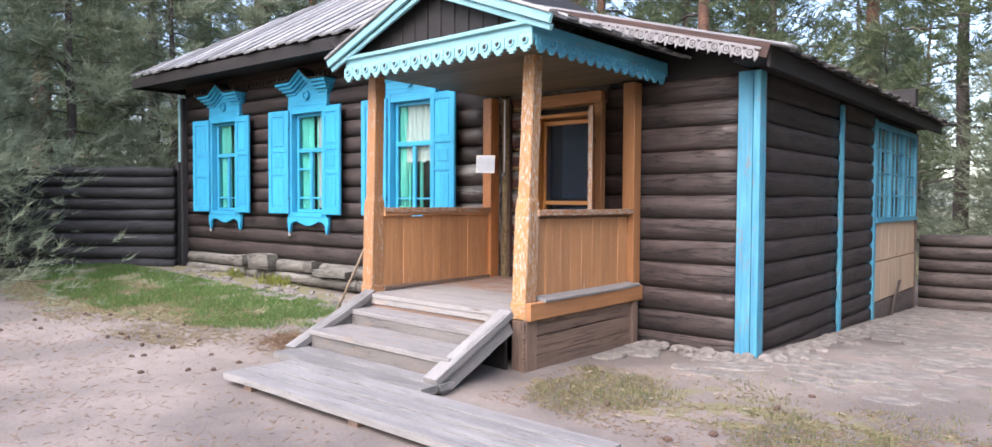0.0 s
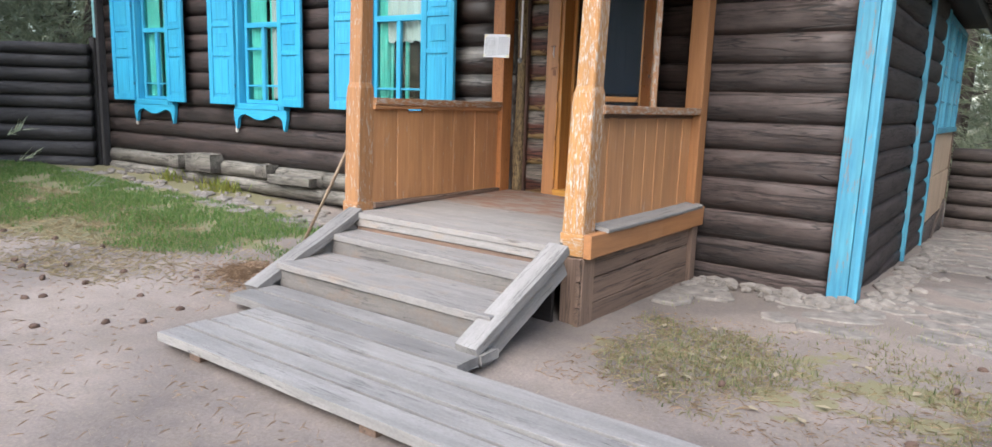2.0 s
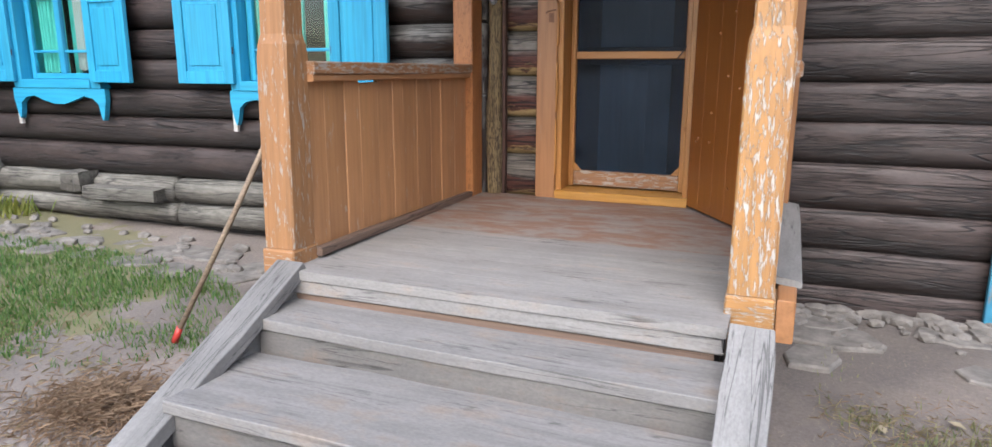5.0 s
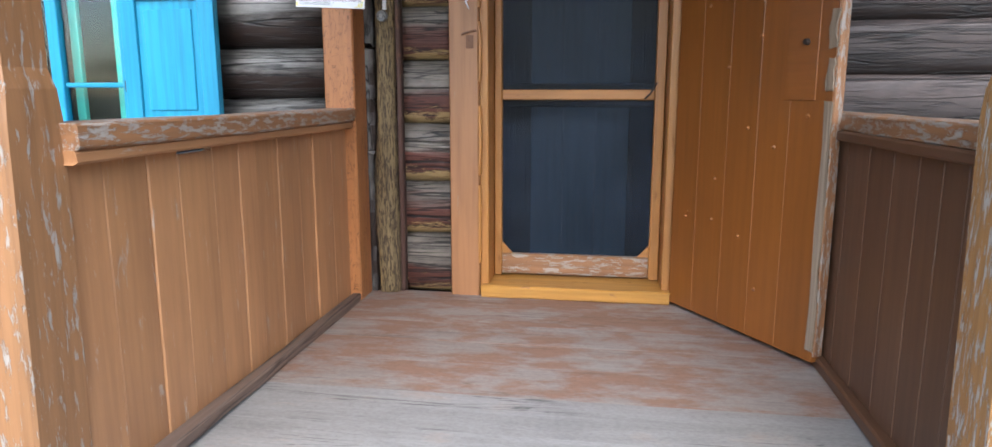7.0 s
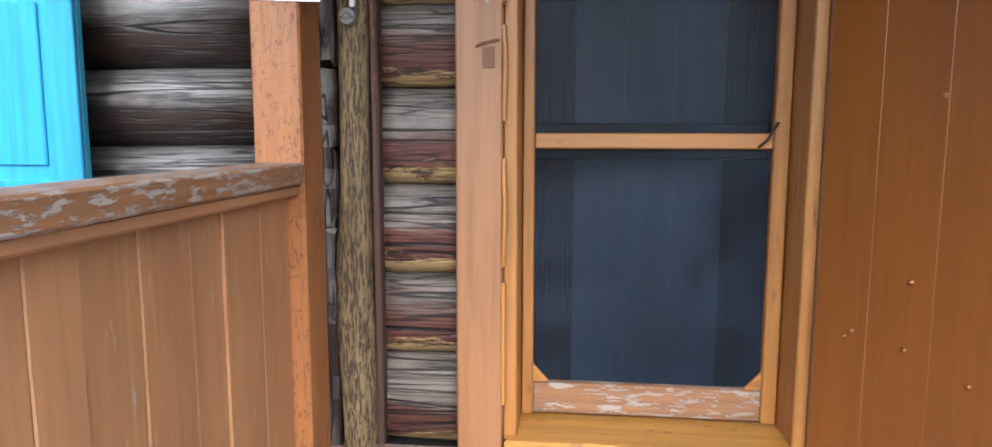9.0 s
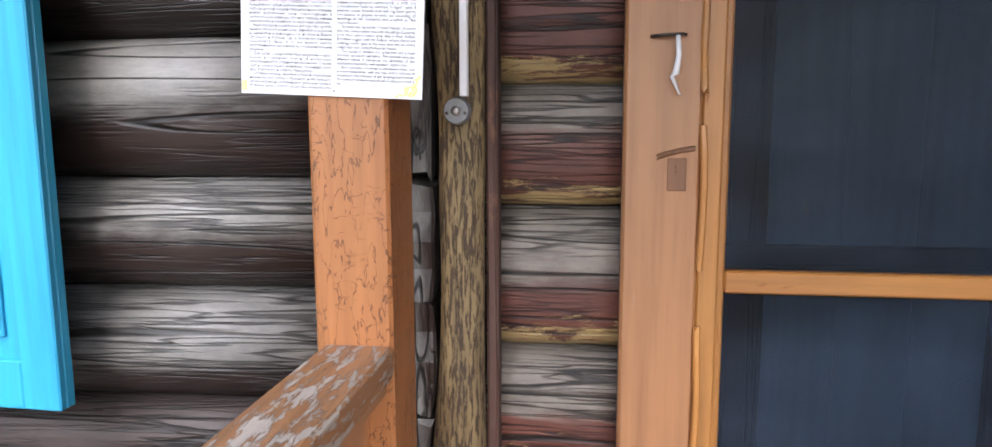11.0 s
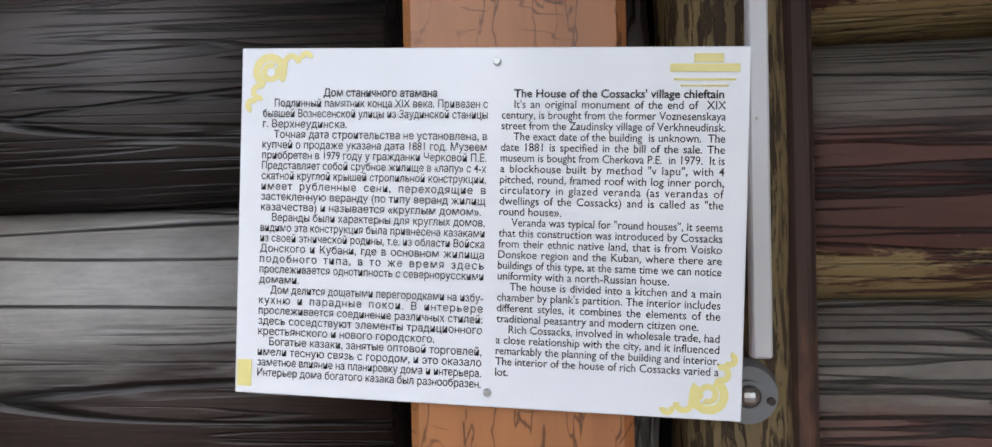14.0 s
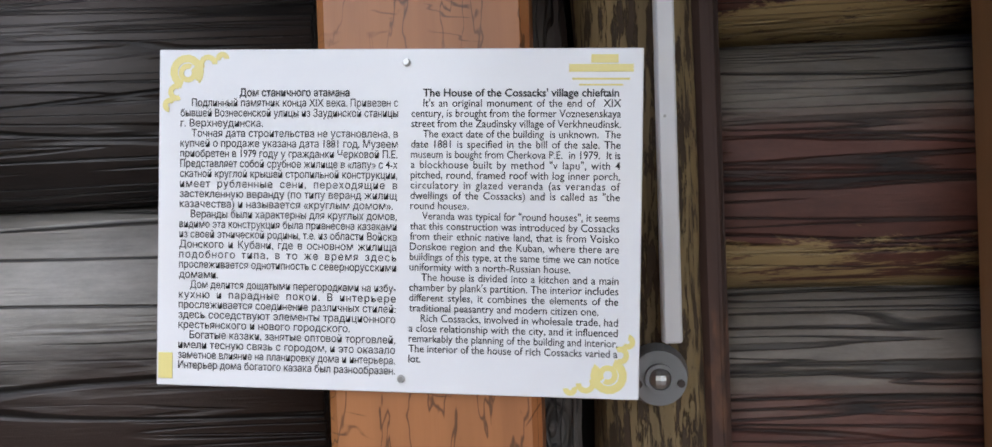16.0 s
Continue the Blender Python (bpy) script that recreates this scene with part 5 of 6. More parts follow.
sb = bmesh.new()
bmesh.ops.create_uvsphere(sb, u_segments=14, v_segments=8, radius=0.009)
part("contact", sb, M_STEEL, sens, "bright metal contact", Matrix.Translation((0, -0.007, 0)))
for x in (-0.016, 0.016):
    sb = bmesh.new()
    bmesh.ops.create_cone(sb, cap_ends=True, segments=10, radius1=0.003, radius2=0.003, depth=0.004)
    part("screw", sb, M_IRON, sens, "", pose(x, -0.008, -0.004, 90, 0, 0))


# ---- information board ----
RU = ["@Дом станичного атамана", ">Подлинный памятник конца XIX века. Привезен с", "бывшей Вознесенской улицы из Заудинской станицы", "<г. Верхнеудинска.",
      ">Точная дата строительства не установлена, в", "купчей о продаже указана дата 1881 год. Музеем", "приобретен в 1979 году у гражданки Черковой П.Е.",
      "Представляет собой срубное жилище в «лапу» с 4-х", "скатной круглой крышей стропильной конструкции,", "имеет рубленные сени, переходящие в",
      "застекленную веранду (по типу веранд жилищ", "<казачества) и называется «круглым домом».", ">Веранды были характерны для круглых домов,",
      "видимо эта конструкция была привнесена казаками", "из своей этнической родины, т.е. из области Войска", "Донского и Кубани, где в основном жилища",
      "подобного типа, в то же время здесь", "прослеживается однотипность с севернорусскими", "<домами.", ">Дом делится дощатыми перегородками на избу-",
      "кухню и парадные покои. В интерьере", "прослеживается соединение различных стилей:", "здесь соседствуют элементы традиционного", "<крестьянского и нового городского.",
      ">Богатые казаки, занятые оптовой торговлей,", "имели тесную связь с городом, и это оказало", "заметное влияние на планировку дома и интерьера.", "<Интерьер дома богатого казака был разнообразен."]
EN = ["@The House of the Cossacks' village chieftain", ">It's an original monument of the end of  XIX", "century, is brought from the former Voznesenskaya", "street from the Zaudinsky village of Verkhneudinsk.",
      ">The exact date of the building  is unknown.  The", "date 1881 is specified in the bill of the sale. The", "museum is bought from Cherkova P.E.  in 1979.  It is", "a blockhouse built by method \"v lapu\", with 4",
      "pitched, round, framed roof with log inner porch,", "circulatory in glazed veranda (as verandas of", "dwellings of the Cossacks) and is called as \"the", "<round house».",
      ">Veranda was typical for \"round houses\", it seems", "that this construction was introduced by Cossacks", "from their ethnic native land, that is from Voisko", "Donskoe region and the Kuban, where there are",
      "buildings of this type, at the same time we can notice", "<uniformity with a north-Russian house.", ">The house is divided into a kitchen and a main", "chamber by plank's partition. The interior includes",
      "different styles, it combines the elements of the", "<traditional peasantry and modern citizen one.", ">Rich Cossacks, involved in wholesale trade, had", "a close relationship with the city, and it influenced",
      "remarkably the planning of the building and interior.", "The interior of the house of rich Cossacks varied a", "<lot."]


GLYPH = 0.94                             # the print is a little narrower than the font


def line_mesh(body, size, bold, words=1.0, letters=1.0):
    cu = bpy.data.curves.new("line", "FONT")
    cu.body, cu.size, cu.resolution_u = body.replace("\u043d", "h"), size, 3
    cu.space_word, cu.space_character = words, letters
    cu.offset = size * (0.022 if bold else 0.007)
    cu.small_caps_scale = 0.74
    for ch, form in zip(body, cu.body_format):
        form.use_small_caps = ch == "\u043d"
    tmp = bpy.data.objects.new("line", cu)
    me = bpy.data.meshes.new_from_object(tmp)
    bpy.data.objects.remove(tmp)
    bpy.data.curves.remove(cu)
    co = np.empty(len(me.vertices) * 3)
    me.vertices.foreach_get("co", co)
    co = co.reshape(-1, 3)
    return me, co, co[:, 0].max() - co[:, 0].min()


def text_line(body, x0, x1, z, size, parent):
    """One printed line; full lines are set flush by their word gaps, thin ones by their letters too."""
    kind = body[0] if body[0] in "@><" else ""
    body = body[1:] if kind else body
    start = x0 + (0.0072 if kind == ">" else 0.0)
    room = x1 - start
    if kind == "@":
        short = len(body) < 30
        start, room = x0 + (x1 - x0) * (0.275 if short else 0.055), (x1 - x0) * (0.505 if short else 0.935)
    me, co, wide = line_mesh(body, size, kind == "@")
    fit = GLYPH
    if kind == "@" or wide * GLYPH > room:
        fit = room / wide
    elif kind != "<":
        letters = min(1.25, max(1.0, (room / (wide * GLYPH) - 1.06) * 1.1 + 1.0))
        base = line_mesh(body, size, False, 1.0, letters)[2]
        gap = line_mesh(body, size, False, 2.0, letters)[2] - base
        me, co, wide = line_mesh(body, size, False, max(0.6, 1.0 + (room / GLYPH - base) / gap), letters)
        fit = room / wide
    out = np.column_stack([(co[:, 0] - co[:, 0].min()) * fit, np.full(len(co), 0.0), co[:, 1]])
    me.vertices.foreach_set("co", out.ravel())
    me.materials.clear()
    me.materials.append(M_INK)
    me.update()
    part("text_line", me, None, parent, "", Matrix.Translation((start, -0.0022, z)))


def swirl(parent, x, z, flip, size):
    """A yellow scroll ornament for a corner of the board."""
    for i, (dx, dz, r, a0, a1) in enumerate(((0, 0, 1.0, -40, 250), (0.05, -0.05, 0.55, 60, 400), (1.25, 0.45, 0.55, 0, 220), (2.1, 0.75, 0.4, 0, 200), (-0.6, -1.15, 0.5, 60, 300), (-1.0, -1.9, 0.42, 40, 260))):
        part("ornament", ring_mesh(r * size, 0.44 * size * max(r, 0.7), 0.0003, M_YELLOW, 14, a0, a1), None, parent, "",
             Matrix.Translation((x + flip * dx * size, -0.0018 - 0.00006 * i, z + flip * dz * size)) @ pose(0, 0, 0, 0, 0 if flip > 0 else 180, 0))


def board():
    s = thing("information_sign", pose(-0.056, -0.1665, 1.876, 0, 2.7, 0), "white laminated information sign with two columns of black print", "sign")
    part("plate", box_mesh(0.298, 0.0035, 0.209, M_SIGN, 0.0006), None, s)
    z = 0.0755
    for k, line in enumerate(RU):
        text_line(line, -0.1347, 0.0022, z - k * 0.00626, 0.0066, s)
    for k, line in enumerate(EN):
        text_line(line, 0.0104, 0.1360, z - k * 0.0062, 0.0066, s)
    swirl(s, -0.131, 0.0905, 1, 0.0108)
    swirl(s, 0.131, -0.0905, -1, 0.0108)
    for dx, dz, w, h in ((0.124, 0.0925, 0.038, 0.0045), (0.126, 0.098, 0.016, 0.005), (0.124, 0.086, 0.034, 0.0012), (0.124, 0.0825, 0.026, 0.0010), (-0.143, -0.092, 0.009, 0.016)):
        part("ornament", box_mesh(w, 0.0006, h, M_YELLOW, 0), None, s, "", Matrix.Translation((dx, -0.002, dz)))
    for x, z in ((0.007, 0.096), (0.006, -0.096)):
        b = bmesh.new()
        bmesh.ops.create_cone(b, cap_ends=True, segments=12, radius1=0.0026, radius2=0.0018, depth=0.003)
        part("screw", b, M_STEEL, s, "small steel screw", pose(x, -0.003, z, 90, 0, 0))


board()


# ---- veranda on the side ----
def veranda():
    v = thing("window_4", None, "blue many-paned veranda window above beige boards", "window", kind="structure")
    x = 3.06
    ya, yb, z0, z1 = 4.52, 7.2, 1.15, 2.58
    block("corner_post", x - 0.04, ya - 0.10, -0.35, x + 0.06, ya, 2.60, M_BLUE_OLD, v, along="z")
    block("window_sill", x - 0.02, ya, z0, x + 0.07, yb, z0 + 0.07, M_BLUE_OLD, v, along="y")
    block("window_frame", x - 0.02, ya, z1 - 0.07, x + 0.05, yb, z1, M_BLUE_OLD, v, along="y")
    for y in (ya + 0.04, ya + (yb - ya) / 3, ya + 2 * (yb - ya) / 3, yb - 0.04):
        block("mullion", x - 0.02, y - 0.04, z0 + 0.07, x + 0.05, y + 0.04, z1 - 0.07, M_BLUE_OLD, v, along="z")
    for b in range(3):
        y0 = ya + b * (yb - ya) / 3 + 0.08
        w = (yb - ya) / 3 - 0.10
        for i in (1, 2):
            block("glazing_bar", x, y0 + w * i / 3 - 0.012, z0 + 0.07, x + 0.03, y0 + w * i / 3 + 0.012, z1 - 0.07, M_BLUE_OLD, v, along="z")
        for j in (1, 2, 3):
            z = z0 + 0.07 + (z1 - z0 - 0.14) * j / 4
            block("glazing_bar", x + 0.002, y0, z - 0.012, x + 0.028, y0 + w, z + 0.012, M_BLUE_OLD, v, along="y")
    p = block("pane", x + 0.012, ya, z0 + 0.05, x + 0.016, yb, z1 - 0.05, M_GLASS, v, bev=0)
    p.visible_shadow = False
    c = thing("trim", None, "beige veranda cladding boards over a grey plinth", "cladding", kind="structure")
    k = 0
    for za, zb in ((0.60, 1.145), (0.02, 0.585)):
        y = ya
        while y < yb - 0.05:
            w = 0.45
            block("cladding_board", x - 0.03, y + 0.004, za, x + 0.025 + 0.01 * (za < 0.3), min(y + w, yb) - 0.004, zb, M_BEIGE, c, along="z")
            y += w
            k += 1
    block("plinth_board", x - 0.03, ya, -0.45, x + 0.05, 5.6, 0.0, M_LOG_FAR, c, along="y")
    block("plinth_board", x - 0.03, 5.62, -0.45, x + 0.04, yb, 0.0, M_LOG_FAR, c, along="y")
    block("end_post", x - 0.04, yb + 0.002, -0.4, x + 0.04, yb + 0.12, 2.6, M_SKIRT, c, along="z")
    pr = tagged(part("prop_board", plank_mesh(0.55, 0.12, 0.03, M_LOG_FAR, 850, 0.006), None, None, "", pose(3.17, 5.55, 0.0, 0, -80, 4)), "short weathered board leaning on the plinth", "board")


veranda()


# ---- fences ----
def fence(name, m, length, levels, mat, seed, label, posts):
    f = thing(name, m, label, "fence")
    for k, (z0, z1) in enumerate(zip(levels, levels[1:])):
        short = 0.0 if k < len(levels) - 3 else (0.0, 0.4)[k % 2]
        part("log", log_mesh(length - short, (z1 - z0) * 1.02, 0.20, mat, seed + k, int(length / 0.5), 12, 2.4, 0.022), None, f, "", Matrix.Translation(((length - short) / 2, 0, (z0 + z1) / 2)))
    for x in posts:
        block("post", x - 0.07, -0.17, -0.1, x + 0.07, -0.09, levels[-1] + 0.1, mat, f, along="z")


fence("log_fence", pose(-7.35, -0.60, 0.22, 0, 0, 221), 7.0, [-0.1, 0.12, 0.35, 0.58, 0.83, 1.02, 1.22, 1.43, 1.62, 1.79], M_LOG_FENCE, 860, "blackened log fence joining the house", (5.5,))
fence("log_fence", pose(3.1, 7.6, -0.36, 0, 0, 4), 9.0, [-0.1, 0.15, 0.37, 0.62, 0.83, 1.05, 1.25], M_LOG_FAR, 890, "grey-brown log fence behind the veranda", (2.6, 6.0))
part("stump_board", plank_mesh(0.7, 0.4, 0.06, M_LOG_FAR, 899, 0.008), None, None, "", pose(4.95, 7.1, -0.02, 0, -86, 0))
tagged(bpy.data.objects["stump_board"], "grey board leaning against the log fence", "board")

# ---- broom and litter ----
br = thing("broom_stick", None, "pale wooden stick with a red end leaning on the porch", "stick")
part("stick", tube_mesh([(-0.74, -1.90, 0.10), (-0.42, -1.84, 0.66), (-0.095, -1.79, 1.24)], [0.013, 0.013, 0.012], M_STICK, 10), None, br)
part("red_end", tube_mesh([(-0.775, -1.907, 0.03), (-0.74, -1.90, 0.105)], [0.018, 0.016], M_RED, 10), None, br, "red plastic end")


def scatter_blades(name, spots, mat, label, category, seed, tall=(0.02, 0.07), wide=0.004, flat=False):
    """Many thin blades joined in one mesh."""
    rnd = random.Random(seed)
    verts, faces = [], []
    for x, y, z in spots:
        a = rnd.uniform(0, 2 * math.pi)
        h = rnd.uniform(*tall)
        if flat:
            d = Vector((math.cos(a), math.sin(a), rnd.uniform(-0.25, 0.45))) * h
        else:
            d = Vector((math.cos(a) * 0.5, math.sin(a) * 0.5, 1.0)) * h
        s = Vector((-math.sin(a), math.cos(a), 0)) * wide * rnd.uniform(0.6, 1.3)
        b = len(verts)
        o = Vector((x, y, z))
        verts += [o - s, o + s, o + d * 0.6 + s * 0.6 + Vector((0, 0, h * 0.1)), o + d]
        faces.append((b, b + 1, b + 2, b + 3))
    return tagged(new(name, mesh_from(verts, faces, mat)), label, category, kind="stuff")


def ellipse_spots(n, cx, cy, rx, ry, seed, clump=0.0, floor=0.0):
    rnd = random.Random(seed)
    out = []
    while len(out) < n:
        x, y = rnd.uniform(-1, 1), rnd.uniform(-1, 1)
        if x * x + y * y > 1:
            continue
        px, py = cx + x * rx, cy + y * ry
        if clump and noise.noise(Vector((px * 1.3, py * 1.3, 7))) + 0.5 * noise.noise(Vector((px * 4, py * 4, 1))) < clump - rnd.random() * 0.5 + (x * x + y * y) * 0.3:
            continue
        if py > -0.75 + px * 0.055 and px < 3.3:
            continue
        if -0.1 < px < 2.1 and py > -2.9 or -3.8 < py < -2.68 and 0 < px < 3.6:
            continue
        out.append((px, py, ground_z(px, py) + floor))
    return out


scatter_blades("lawn_grass", ellipse_spots(42000, -5.0, -1.75, 4.4, 1.35, 1, -0.05), M_GRASS, "short patchy green and dry grass", "grass", 2, (0.015, 0.06), 0.004)
scatter_blades("thin_grass", ellipse_spots(2200, 3.4, -1.7, 2.4, 0.8, 3, 0.30), M_GRASS_PALE, "thin tufts of grass on the sand", "grass", 4, (0.015, 0.055), 0.0035)
scatter_blades("thin_grass", ellipse_spots(5000, 6.8, -0.4, 2.0, 2.3, 5, 0.2), M_GRASS_PALE, "thin tufts of grass beside the paving", "grass", 6, (0.015, 0.06), 0.004)
scatter_blades("fallen_needles", [(x, y, z + 0.004) for x, y, z in ellipse_spots(9000, -1.0, -4.2, 6.5, 2.6, 7)], M_DRY, "fallen dry pine needles on the sand", "needles", 8, (0.03, 0.07), 0.0012, True)


scatter_blades("dry_grass", ellipse_spots(14000, -3.9, -2.75, 3.8, 0.95, 41, 0.0), M_STRAW, "flattened dry straw at the edge of the lawn", "grass", 42, (0.03, 0.09), 0.0025, True)
scatter_blades("dry_grass", ellipse_spots(4000, 3.6, -1.8, 2.4, 0.8, 43, 0.1), M_STRAW, "flattened dry straw on the sand", "grass", 44, (0.03, 0.08), 0.0025, True)


scatter_blades("thin_grass", ellipse_spots(3600, 4.4, -1.5, 3.2, 1.3, 45, 0.12), M_GRASS_PALE, "sparse low grass on the sand before the entry wall", "grass", 46, (0.012, 0.045), 0.003)
scatter_blades("fallen_needles", [(x, y, z + 0.004) for x, y, z in ellipse_spots(9000, 7.4, 1.6, 2.2, 3.6, 47, 0.05)], M_DRY, "orange-brown pine litter beside the paving", "needles", 48, (0.03, 0.08), 0.002, True)
scatter_blades("fallen_needles", [(x, y, z + 0.004) for x, y, z in ellipse_spots(5000, 4.2, -1.9, 3.0, 1.0, 49, 0.0)], M_DRY, "dry pine needles on the sand", "needles", 50, (0.02, 0.06), 0.0014, True)


def litter_pile():
    rnd = random.Random(12)
    spots = []
    for _ in range(3800):
        r, a = abs(rnd.gauss(0, 0.42)), rnd.uniform(0, 6.283)
        x, y = -0.52 + r * 0.62 * math.cos(a), -2.52 + r * 0.5 * math.sin(a)
        if x > -0.13:
            continue
        spots.append((x, y, ground_z(x, y) + 0.015 + max(0, 0.075 * (1 - (r / 0.55) ** 2)) * rnd.random()))
    scatter_blades("needle_heap", spots, M_DRY, "swept heap of brown pine needles beside the steps", "needle heap", 13, (0.03, 0.08), 0.003, True)


litter_pile()


def weeds(x, y, seed, n=140, r=0.16):
    rnd = random.Random(seed)
    spots = [(x + rnd.gauss(0, r), y + rnd.gauss(0, r * 0.6), ground_z(x, y)) for _ in range(n)]
    scatter_blades("weed_clump", spots, M_WEED, "yellow-green weeds at the foot of the wall", "weeds", seed, (0.08, 0.2), 0.009)


weeds(-4.25, -0.45, 31)
weeds(-5.4, -0.5, 32, 70, 0.12)
weeds(5.9, 2.2, 33, 160, 0.3)


def cone_mesh(seed):
    bm = bmesh.new()
    bmesh.ops.create_icosphere(bm, subdivisions=2, radius=0.021)
    for v in bm.verts:
        v.co.z *= 1.35
        v.co *= 1 + 0.22 * noise.noise(v.co * 160 + Vector((seed, 0, 0)))
    me = bpy.data.meshes.new("cone")
    bm.to_mesh(me)
    bm.free()
    me.materials.append(M_CONE)
    return me


cone_a = cone_mesh(1.0)
rnd = random.Random(17)
for k in range(34):
    x, y = rnd.uniform(-4.8, 0.2), rnd.uniform(-4.3, -2.5)
    if k > 27:
        x, y = rnd.uniform(2.4, 5.0), rnd.uniform(-2.6, -1.0)
    co = part("pine_cone", cone_a, None, None, "", pose(x, y, ground_z(x, y) + 0.012, rnd.uniform(60, 120), rnd.uniform(0, 360), rnd.uniform(0, 360)))
    tagged(co, "small brown pine cone lying on the sand", "pine cone", "fallen cones")
leafm = mesh_from([(-0.035, 0, 0), (0, -0.018, 0.006), (0.04, 0, 0.0), (0, 0.02, 0.008), (-0.035, 0, 0.003), (0.04, 0, 0.003)], [(0, 1, 2, 3), (4, 3, 5, 1)], M_DRYLEAF)
for k in range(26):
    x, y = rnd.uniform(2.2, 6.0), rnd.uniform(-2.7, -1.0)
    tagged(part("fallen_leaf", leafm, None, None, "", pose(x, y, ground_z(x, y) + 0.012, 0, 0, rnd.uniform(0, 360))), "pale dry fallen leaf on the sand", "leaf", "fallen leaves")


cable = tagged(part("overhead_cable", tube_mesh([(-7.5, 2.5, 5.6), (-4.5, 0.6, 4.35), (-2.3, -0.8, 3.55), (-0.35, -2.05, 2.98)], [0.008] * 4, M_IRON, 6)), "thin black cable running over the roof to the porch", "cable")


# ---- pines ----
def tuft(verts, faces, o, d, size, rnd, count=9, wide=0.05):
    """A spray of needles along a twig."""
    up = Vector((0, 0, 1))
    side = d.cross(up)
    side = side.normalized() if side.length > 0.01 else Vector((1, 0, 0))
    for _ in range(count):
        v = (d * rnd.uniform(0.25, 1.0) + side * rnd.uniform(-0.85, 0.85) + up * rnd.uniform(-0.35, 0.75)) * size * rnd.uniform(0.55, 1.1)
        s = v.cross(Vector((rnd.uniform(-1, 1), rnd.uniform(-1, 1), rnd.uniform(-1, 1))))
        s = (s.normalized() if s.length > 1e-4 else side) * size * wide
        st = o + d * size * rnd.uniform(-0.4, 0.4)
        b = len(verts)
        verts += [st - s * 0.5, st + s * 0.5, st + v]
        faces.append((b, b + 1, b + 2))


def pine(seed, height, crown_from, radius, bark, needles, trunk_r, limbs, tufts, size, droop=0.25, bare=4, count=9, wide=0.05):
    rnd = random.Random(seed)
    t = thing("pine_tree", pose(0, 0, -60), "tall pine with a reddish trunk and dull green needles", "tree", "pines")
    pts, rad = [], []
    for i in range(9):
        s = i / 8
        pts.append((rnd.uniform(-1, 1) * 0.05 * height * 0.1 * (i > 0), rnd.uniform(-1, 1) * 0.05 * height * 0.1 * (i > 0), height * s - 0.3 * (i == 0)))
        rad.append(trunk_r * (1 - 0.85 * s) + 0.015)
    part("trunk", tube_mesh(pts, rad, bark, 10), None, t)
    verts, faces, limb_parts = [], [], []
    for k in range(limbs + bare):
        dead = k >= limbs
        s = crown_from + (1 - crown_from) * (k / max(limbs - 1, 1)) ** 0.9 if not dead else rnd.uniform(0.15, max(crown_from, 0.3))
        s = min(s, 0.97)
        z = height * s
        i0 = min(int(s * 8), 7)
        base = Vector(pts[i0]).lerp(Vector(pts[i0 + 1]), s * 8 - i0)
        a = k * 2.4 + rnd.uniform(-0.4, 0.4)
        reach = radius * (1.0 - 0.75 * max(0, (s - crown_from) / (1 - crown_from))) * rnd.uniform(0.7, 1.15) * (0.7 if dead else 1)
        d = Vector((math.cos(a), math.sin(a), rnd.uniform(-0.1, 0.25)))
        line = [base]
        for j in range(1, 5):
            line.append(base + d * reach * j / 4 + Vector((rnd.uniform(-1, 1) * 0.06 * reach, rnd.uniform(-1, 1) * 0.06 * reach, -droop * reach * (j / 4) ** 2 + rnd.uniform(-0.03, 0.05) * reach)))
        r0 = max(0.012, trunk_r * 0.22)
        limb_parts.append(tube_mesh(line, [r0, r0 * 0.75, r0 * 0.5, r0 * 0.35, r0 * 0.15], M_BARK_GREY, 5))
        if dead:
            continue
        for _ in range(tufts):
            u = rnd.uniform(0.22, 1.0) ** 0.7 * 4
            j = min(int(u), 3)
            q = line[j].lerp(line[j + 1], u - j)
            off = Vector((rnd.gauss(0, 0.13), rnd.gauss(0, 0.13), rnd.gauss(0.02, 0.09))) * reach * 1.1
            dd = (d + off.normalized() * 0.9).normalized()
            tuft(verts, faces, q + off, dd, size * rnd.uniform(0.7, 1.2), rnd, count, wide)
    lb = bmesh.new()
    for me in limb_parts:
        lb.from_mesh(me)
        bpy.data.meshes.remove(me)
    tagged(part("branches", lb, M_BARK_GREY, t), kind="stuff")
    part("crown", mesh_from(verts, faces, needles), None, t, "crown of dull green needles")
    return t


kinds = [pine(1, 15, 0.36, 3.0, M_BARK, M_NEEDLE, 0.20, 32, 60, 0.42, wide=0.075),
         pine(2, 17, 0.42, 2.8, M_BARK, M_NEEDLE, 0.24, 30, 60, 0.44, wide=0.075),
         pine(3, 13, 0.16, 3.0, M_BARK_GREY, M_NEEDLE, 0.17, 40, 64, 0.40, wide=0.075),
         pine(4, 7.0, 0.04, 2.4, M_BARK_GREY, M_NEEDLE_SOFT, 0.09, 44, 64, 0.30, wide=0.075)]
young = pine(5, 6.8, 0.05, 3.3, M_BARK_GREY, M_NEEDLE_SOFT, 0.10, 54, 190, 0.21, 0.15, 4, 12, 0.06)
tagged(young, "young pine with soft grey-green branches reaching over the fence", "tree")
young.matrix_basis = pose(-8.2, -5.3, 0.1, 0, 0, 40)

rnd = random.Random(44)
placed = [(-6.3, -4.1)]
first = dict.fromkeys(range(4), True)


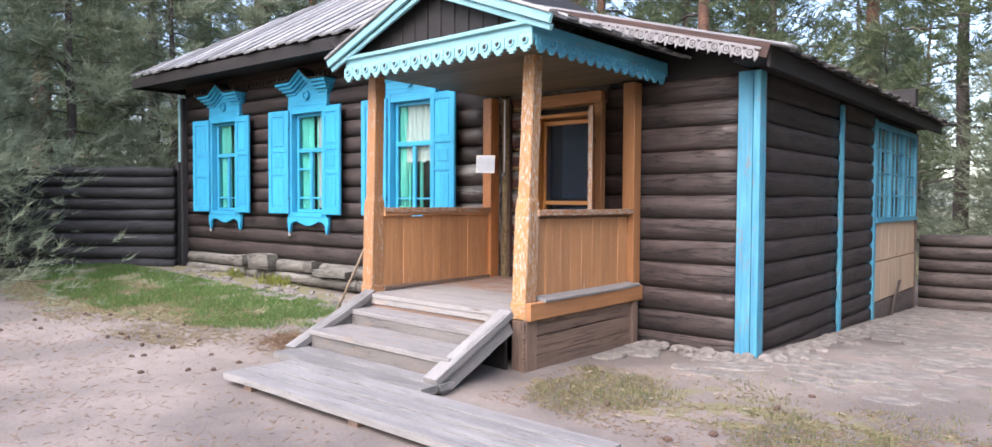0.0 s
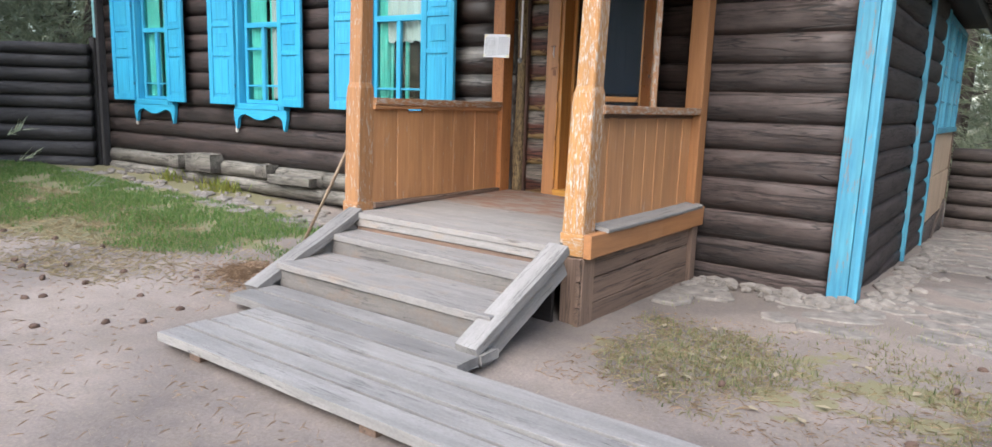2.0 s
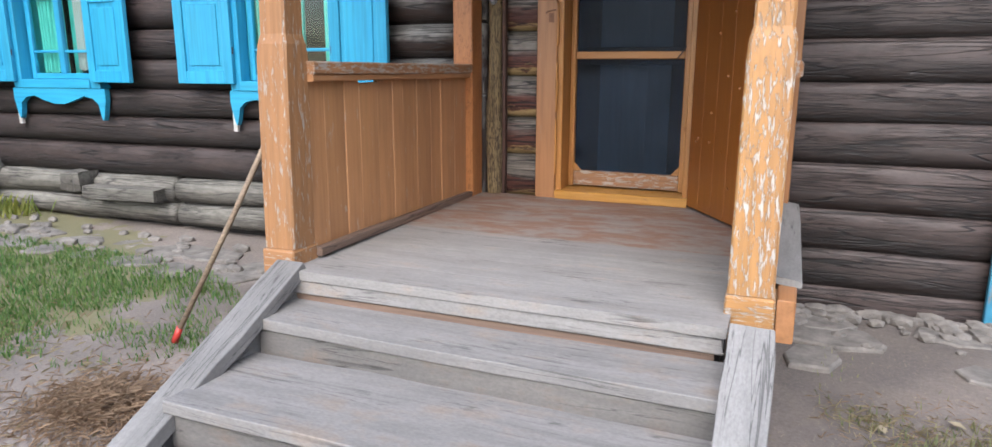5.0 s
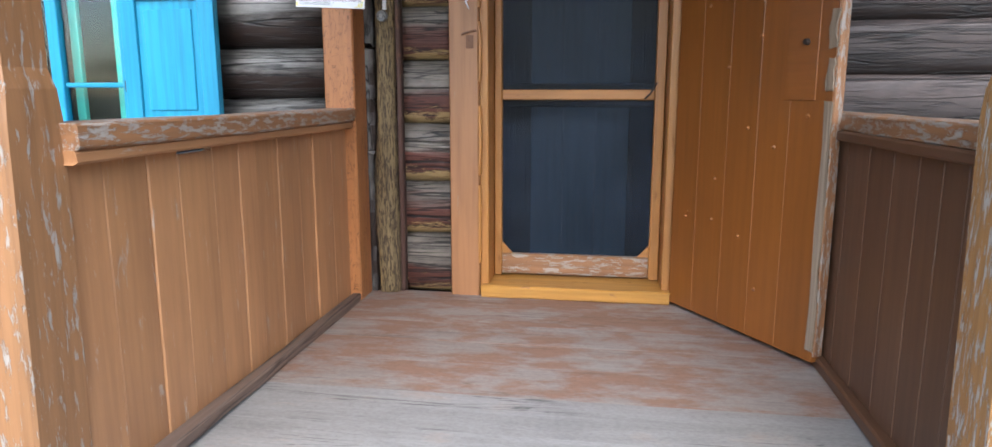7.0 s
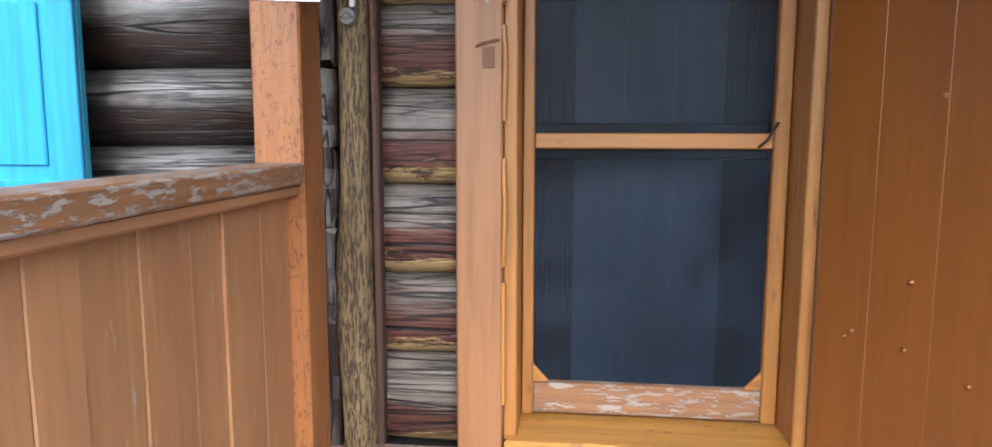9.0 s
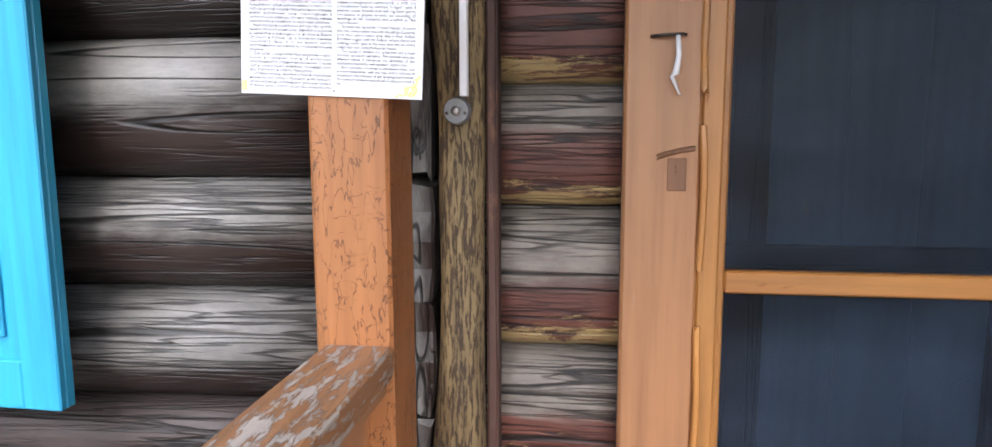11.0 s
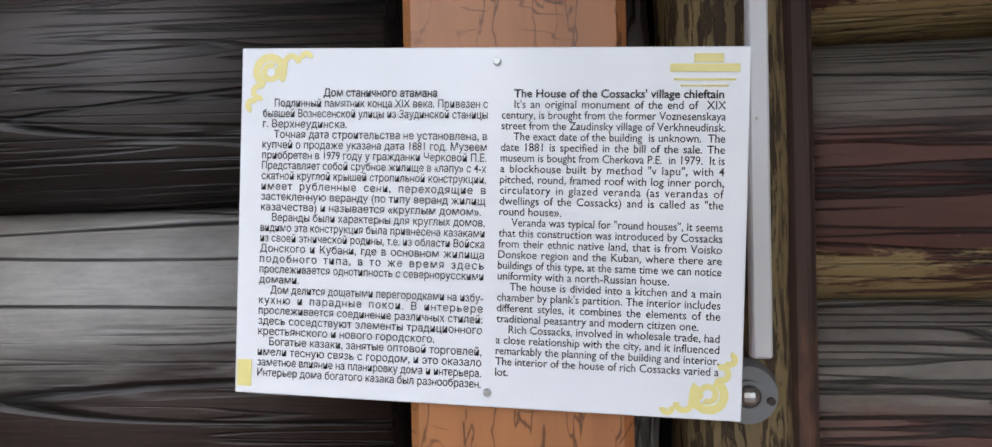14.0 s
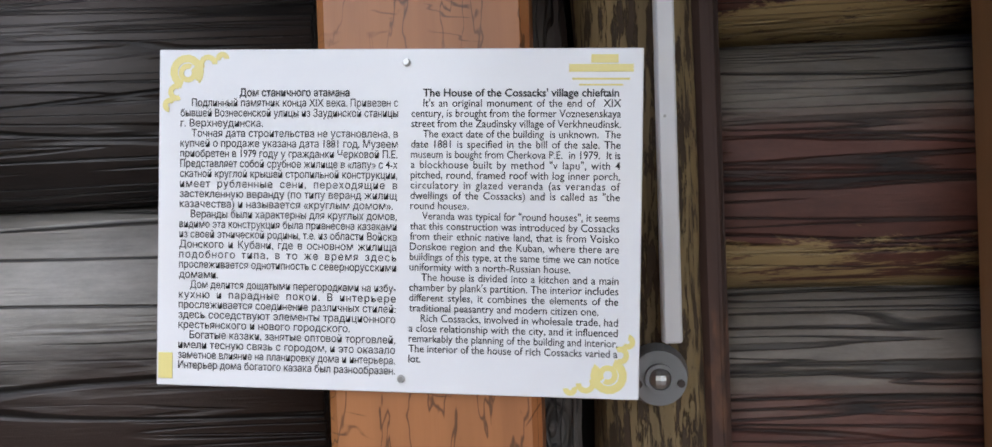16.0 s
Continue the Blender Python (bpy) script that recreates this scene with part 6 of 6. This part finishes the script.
def plant(x, y, k, turn, size):
    m = pose(x, y, ground_z(max(min(x, 12), -12), max(min(y, 12), -12)) - 0.05, 0, 0, turn)
    if first[k]:
        kinds[k].matrix_basis = m
        first[k] = False
    else:
        t = copy_thing(kinds[k], m)
        t.scale = (size, size, size)
    placed.append((x, y))


for x, y, k, turn, size in ((6.2, 11.2, 1, 10, 1.1), (4.6, 13.0, 0, 80, 1.0), (7.6, 12.4, 1, 200, 1.0), (-12.2, 4.0, 0, 30, 1.0), (-15.0, -0.5, 1, 120, 1.0), (-10.5, 0.8, 3, 60, 0.9),
                            (-12.5, -2.4, 3, 190, 1.1), (-10.4, -4.0, 3, 250, 1.0), (4.4, 10.4, 3, 50, 0.8), (6.9, 9.8, 3, 140, 0.75), (8.8, 9.4, 3, 300, 0.8), (7.2, 13.9, 3, 20, 1.2), (10.8, 13.0, 3, 80, 1.2), (5.2, 14.8, 3, 170, 1.3), (-9.6, 2.6, 3, 20, 0.9), (-11.4, -1.0, 3, 330, 1.2), (-13.8, 1.8, 2, 15, 0.9), (9.6, 11.0, 2, 70, 1.0), (2.6, 15.5, 2, 0, 1.1), (-11.5, 7.5, 2, 140, 1.1), (5.4, 9.6, 3, 33, 0.7)):
    plant(x, y, k, turn, size)
tries = 0
while len(placed) < 165 and tries < 9000:
    tries += 1
    a = rnd.uniform(0, 2 * math.pi)
    r = rnd.uniform(11, 44)
    x, y = r * math.cos(a), r * math.sin(a)
    if -10.0 < x < 6.0 and -1.5 < y < 10.5 or math.hypot(x - 4, y + 7) < 9 or (x < 0 and -8 < y < -4 and x > -9):
        continue
    if any((x - p) ** 2 + (y - q) ** 2 < 2.4 ** 2 for p, q in placed):
        continue
    # sparse unseen pines to the south, added for reflections and light
    front = y < -8
    if front and (r < 24 or rnd.random() < 0.6):
        continue
    plant(x, y, rnd.choice((0, 1, 2, 2, 3, 3, 3)), rnd.uniform(0, 360), rnd.uniform(0.85, 1.2))


# ---- rubble along the wall feet ----
def rubble(spots, seed):
    r4 = random.Random(seed)
    bm = bmesh.new()
    for x, y in spots:
        s = r4.uniform(0.015, 0.06)
        v = bmesh.ops.create_icosphere(bm, subdivisions=1, radius=s)["verts"]
        for q in v:
            q.co = Vector((q.co.x * 1.3, q.co.y, q.co.z * 0.7)) * (1 + 0.35 * noise.noise(q.co * 30 + Vector((x, y, 0)))) + Vector((x, y, ground_z(x, y) + s * 0.25))
    tagged(part("rubble", bm, M_STONE), "loose pale rubble and mortar at the foot of the wall", "rubble", kind="stuff")


r5 = random.Random(9)
rubble([(r5.uniform(2.0, 3.3), 0.02 - abs(r5.gauss(0, 0.16))) for _ in range(110)] + [(3.2 + abs(r5.gauss(0, 0.13)), r5.uniform(0.0, 4.6)) for _ in range(170)]
       + [(r5.uniform(-6.8, -0.3), r5.uniform(-0.75, -0.15) - 0.18) for _ in range(120)], 10)


# ---- paving of rough flat stones ----
pave = thing("pavement", None, "rough pale flagstones along the walls, half sunk in sand", "paving", kind="structure")
rnd = random.Random(66)


def flag(x, y, w, h, turn):
    n = rnd.randint(6, 8)
    pts = []
    for i in range(n):
        a = 2 * math.pi * i / n + rnd.uniform(-0.25, 0.25)
        r = rnd.uniform(0.8, 1.1)
        pts.append((w / 2 * r * math.cos(a), h / 2 * r * math.sin(a)))
    z0, z1 = -0.05, 0.0 + rnd.uniform(-0.008, 0.004)
    verts = [(px, py, z0) for px, py in pts] + [(px, py, z1 - 0.008) for px, py in pts] + [(px * 0.93, py * 0.93, z1 + rnd.uniform(-0.003, 0.003)) for px, py in pts]
    faces = [(i, (i + 1) % n, n + (i + 1) % n, n + i) for i in range(n)] + [(n + i, n + (i + 1) % n, 2 * n + (i + 1) % n, 2 * n + i) for i in range(n)] + [tuple(range(2 * n, 3 * n))]
    part("flagstone", mesh_from(verts, faces, M_STONE), None, pave, "", pose(x, y, ground_z(x, y) + 0.012, 0, 0, turn))


for x0, x1, y0, y1, step, loc in ((3.35, 5.3, -0.7, 7.0, 0.36, False), (2.15, 3.3, -0.75, -0.1, 0.34, False), (-7.0, -0.4, -0.85, -0.25, 0.40, True)):
    y = y0
    while y < y1:
        x = x0
        while x < x1:
            w, h = rnd.uniform(0.26, 0.60), rnd.uniform(0.2, 0.38)
            px, py = x + rnd.uniform(-0.06, 0.06), y + rnd.uniform(-0.06, 0.06)
            if loc:
                v = FAC @ Vector((px, py, 0))
                px, py = v.x, v.y
            if rnd.random() < 0.72:
                flag(px, py, w, h, rnd.uniform(-25, 25))
            x += step
        y += step * 0.78
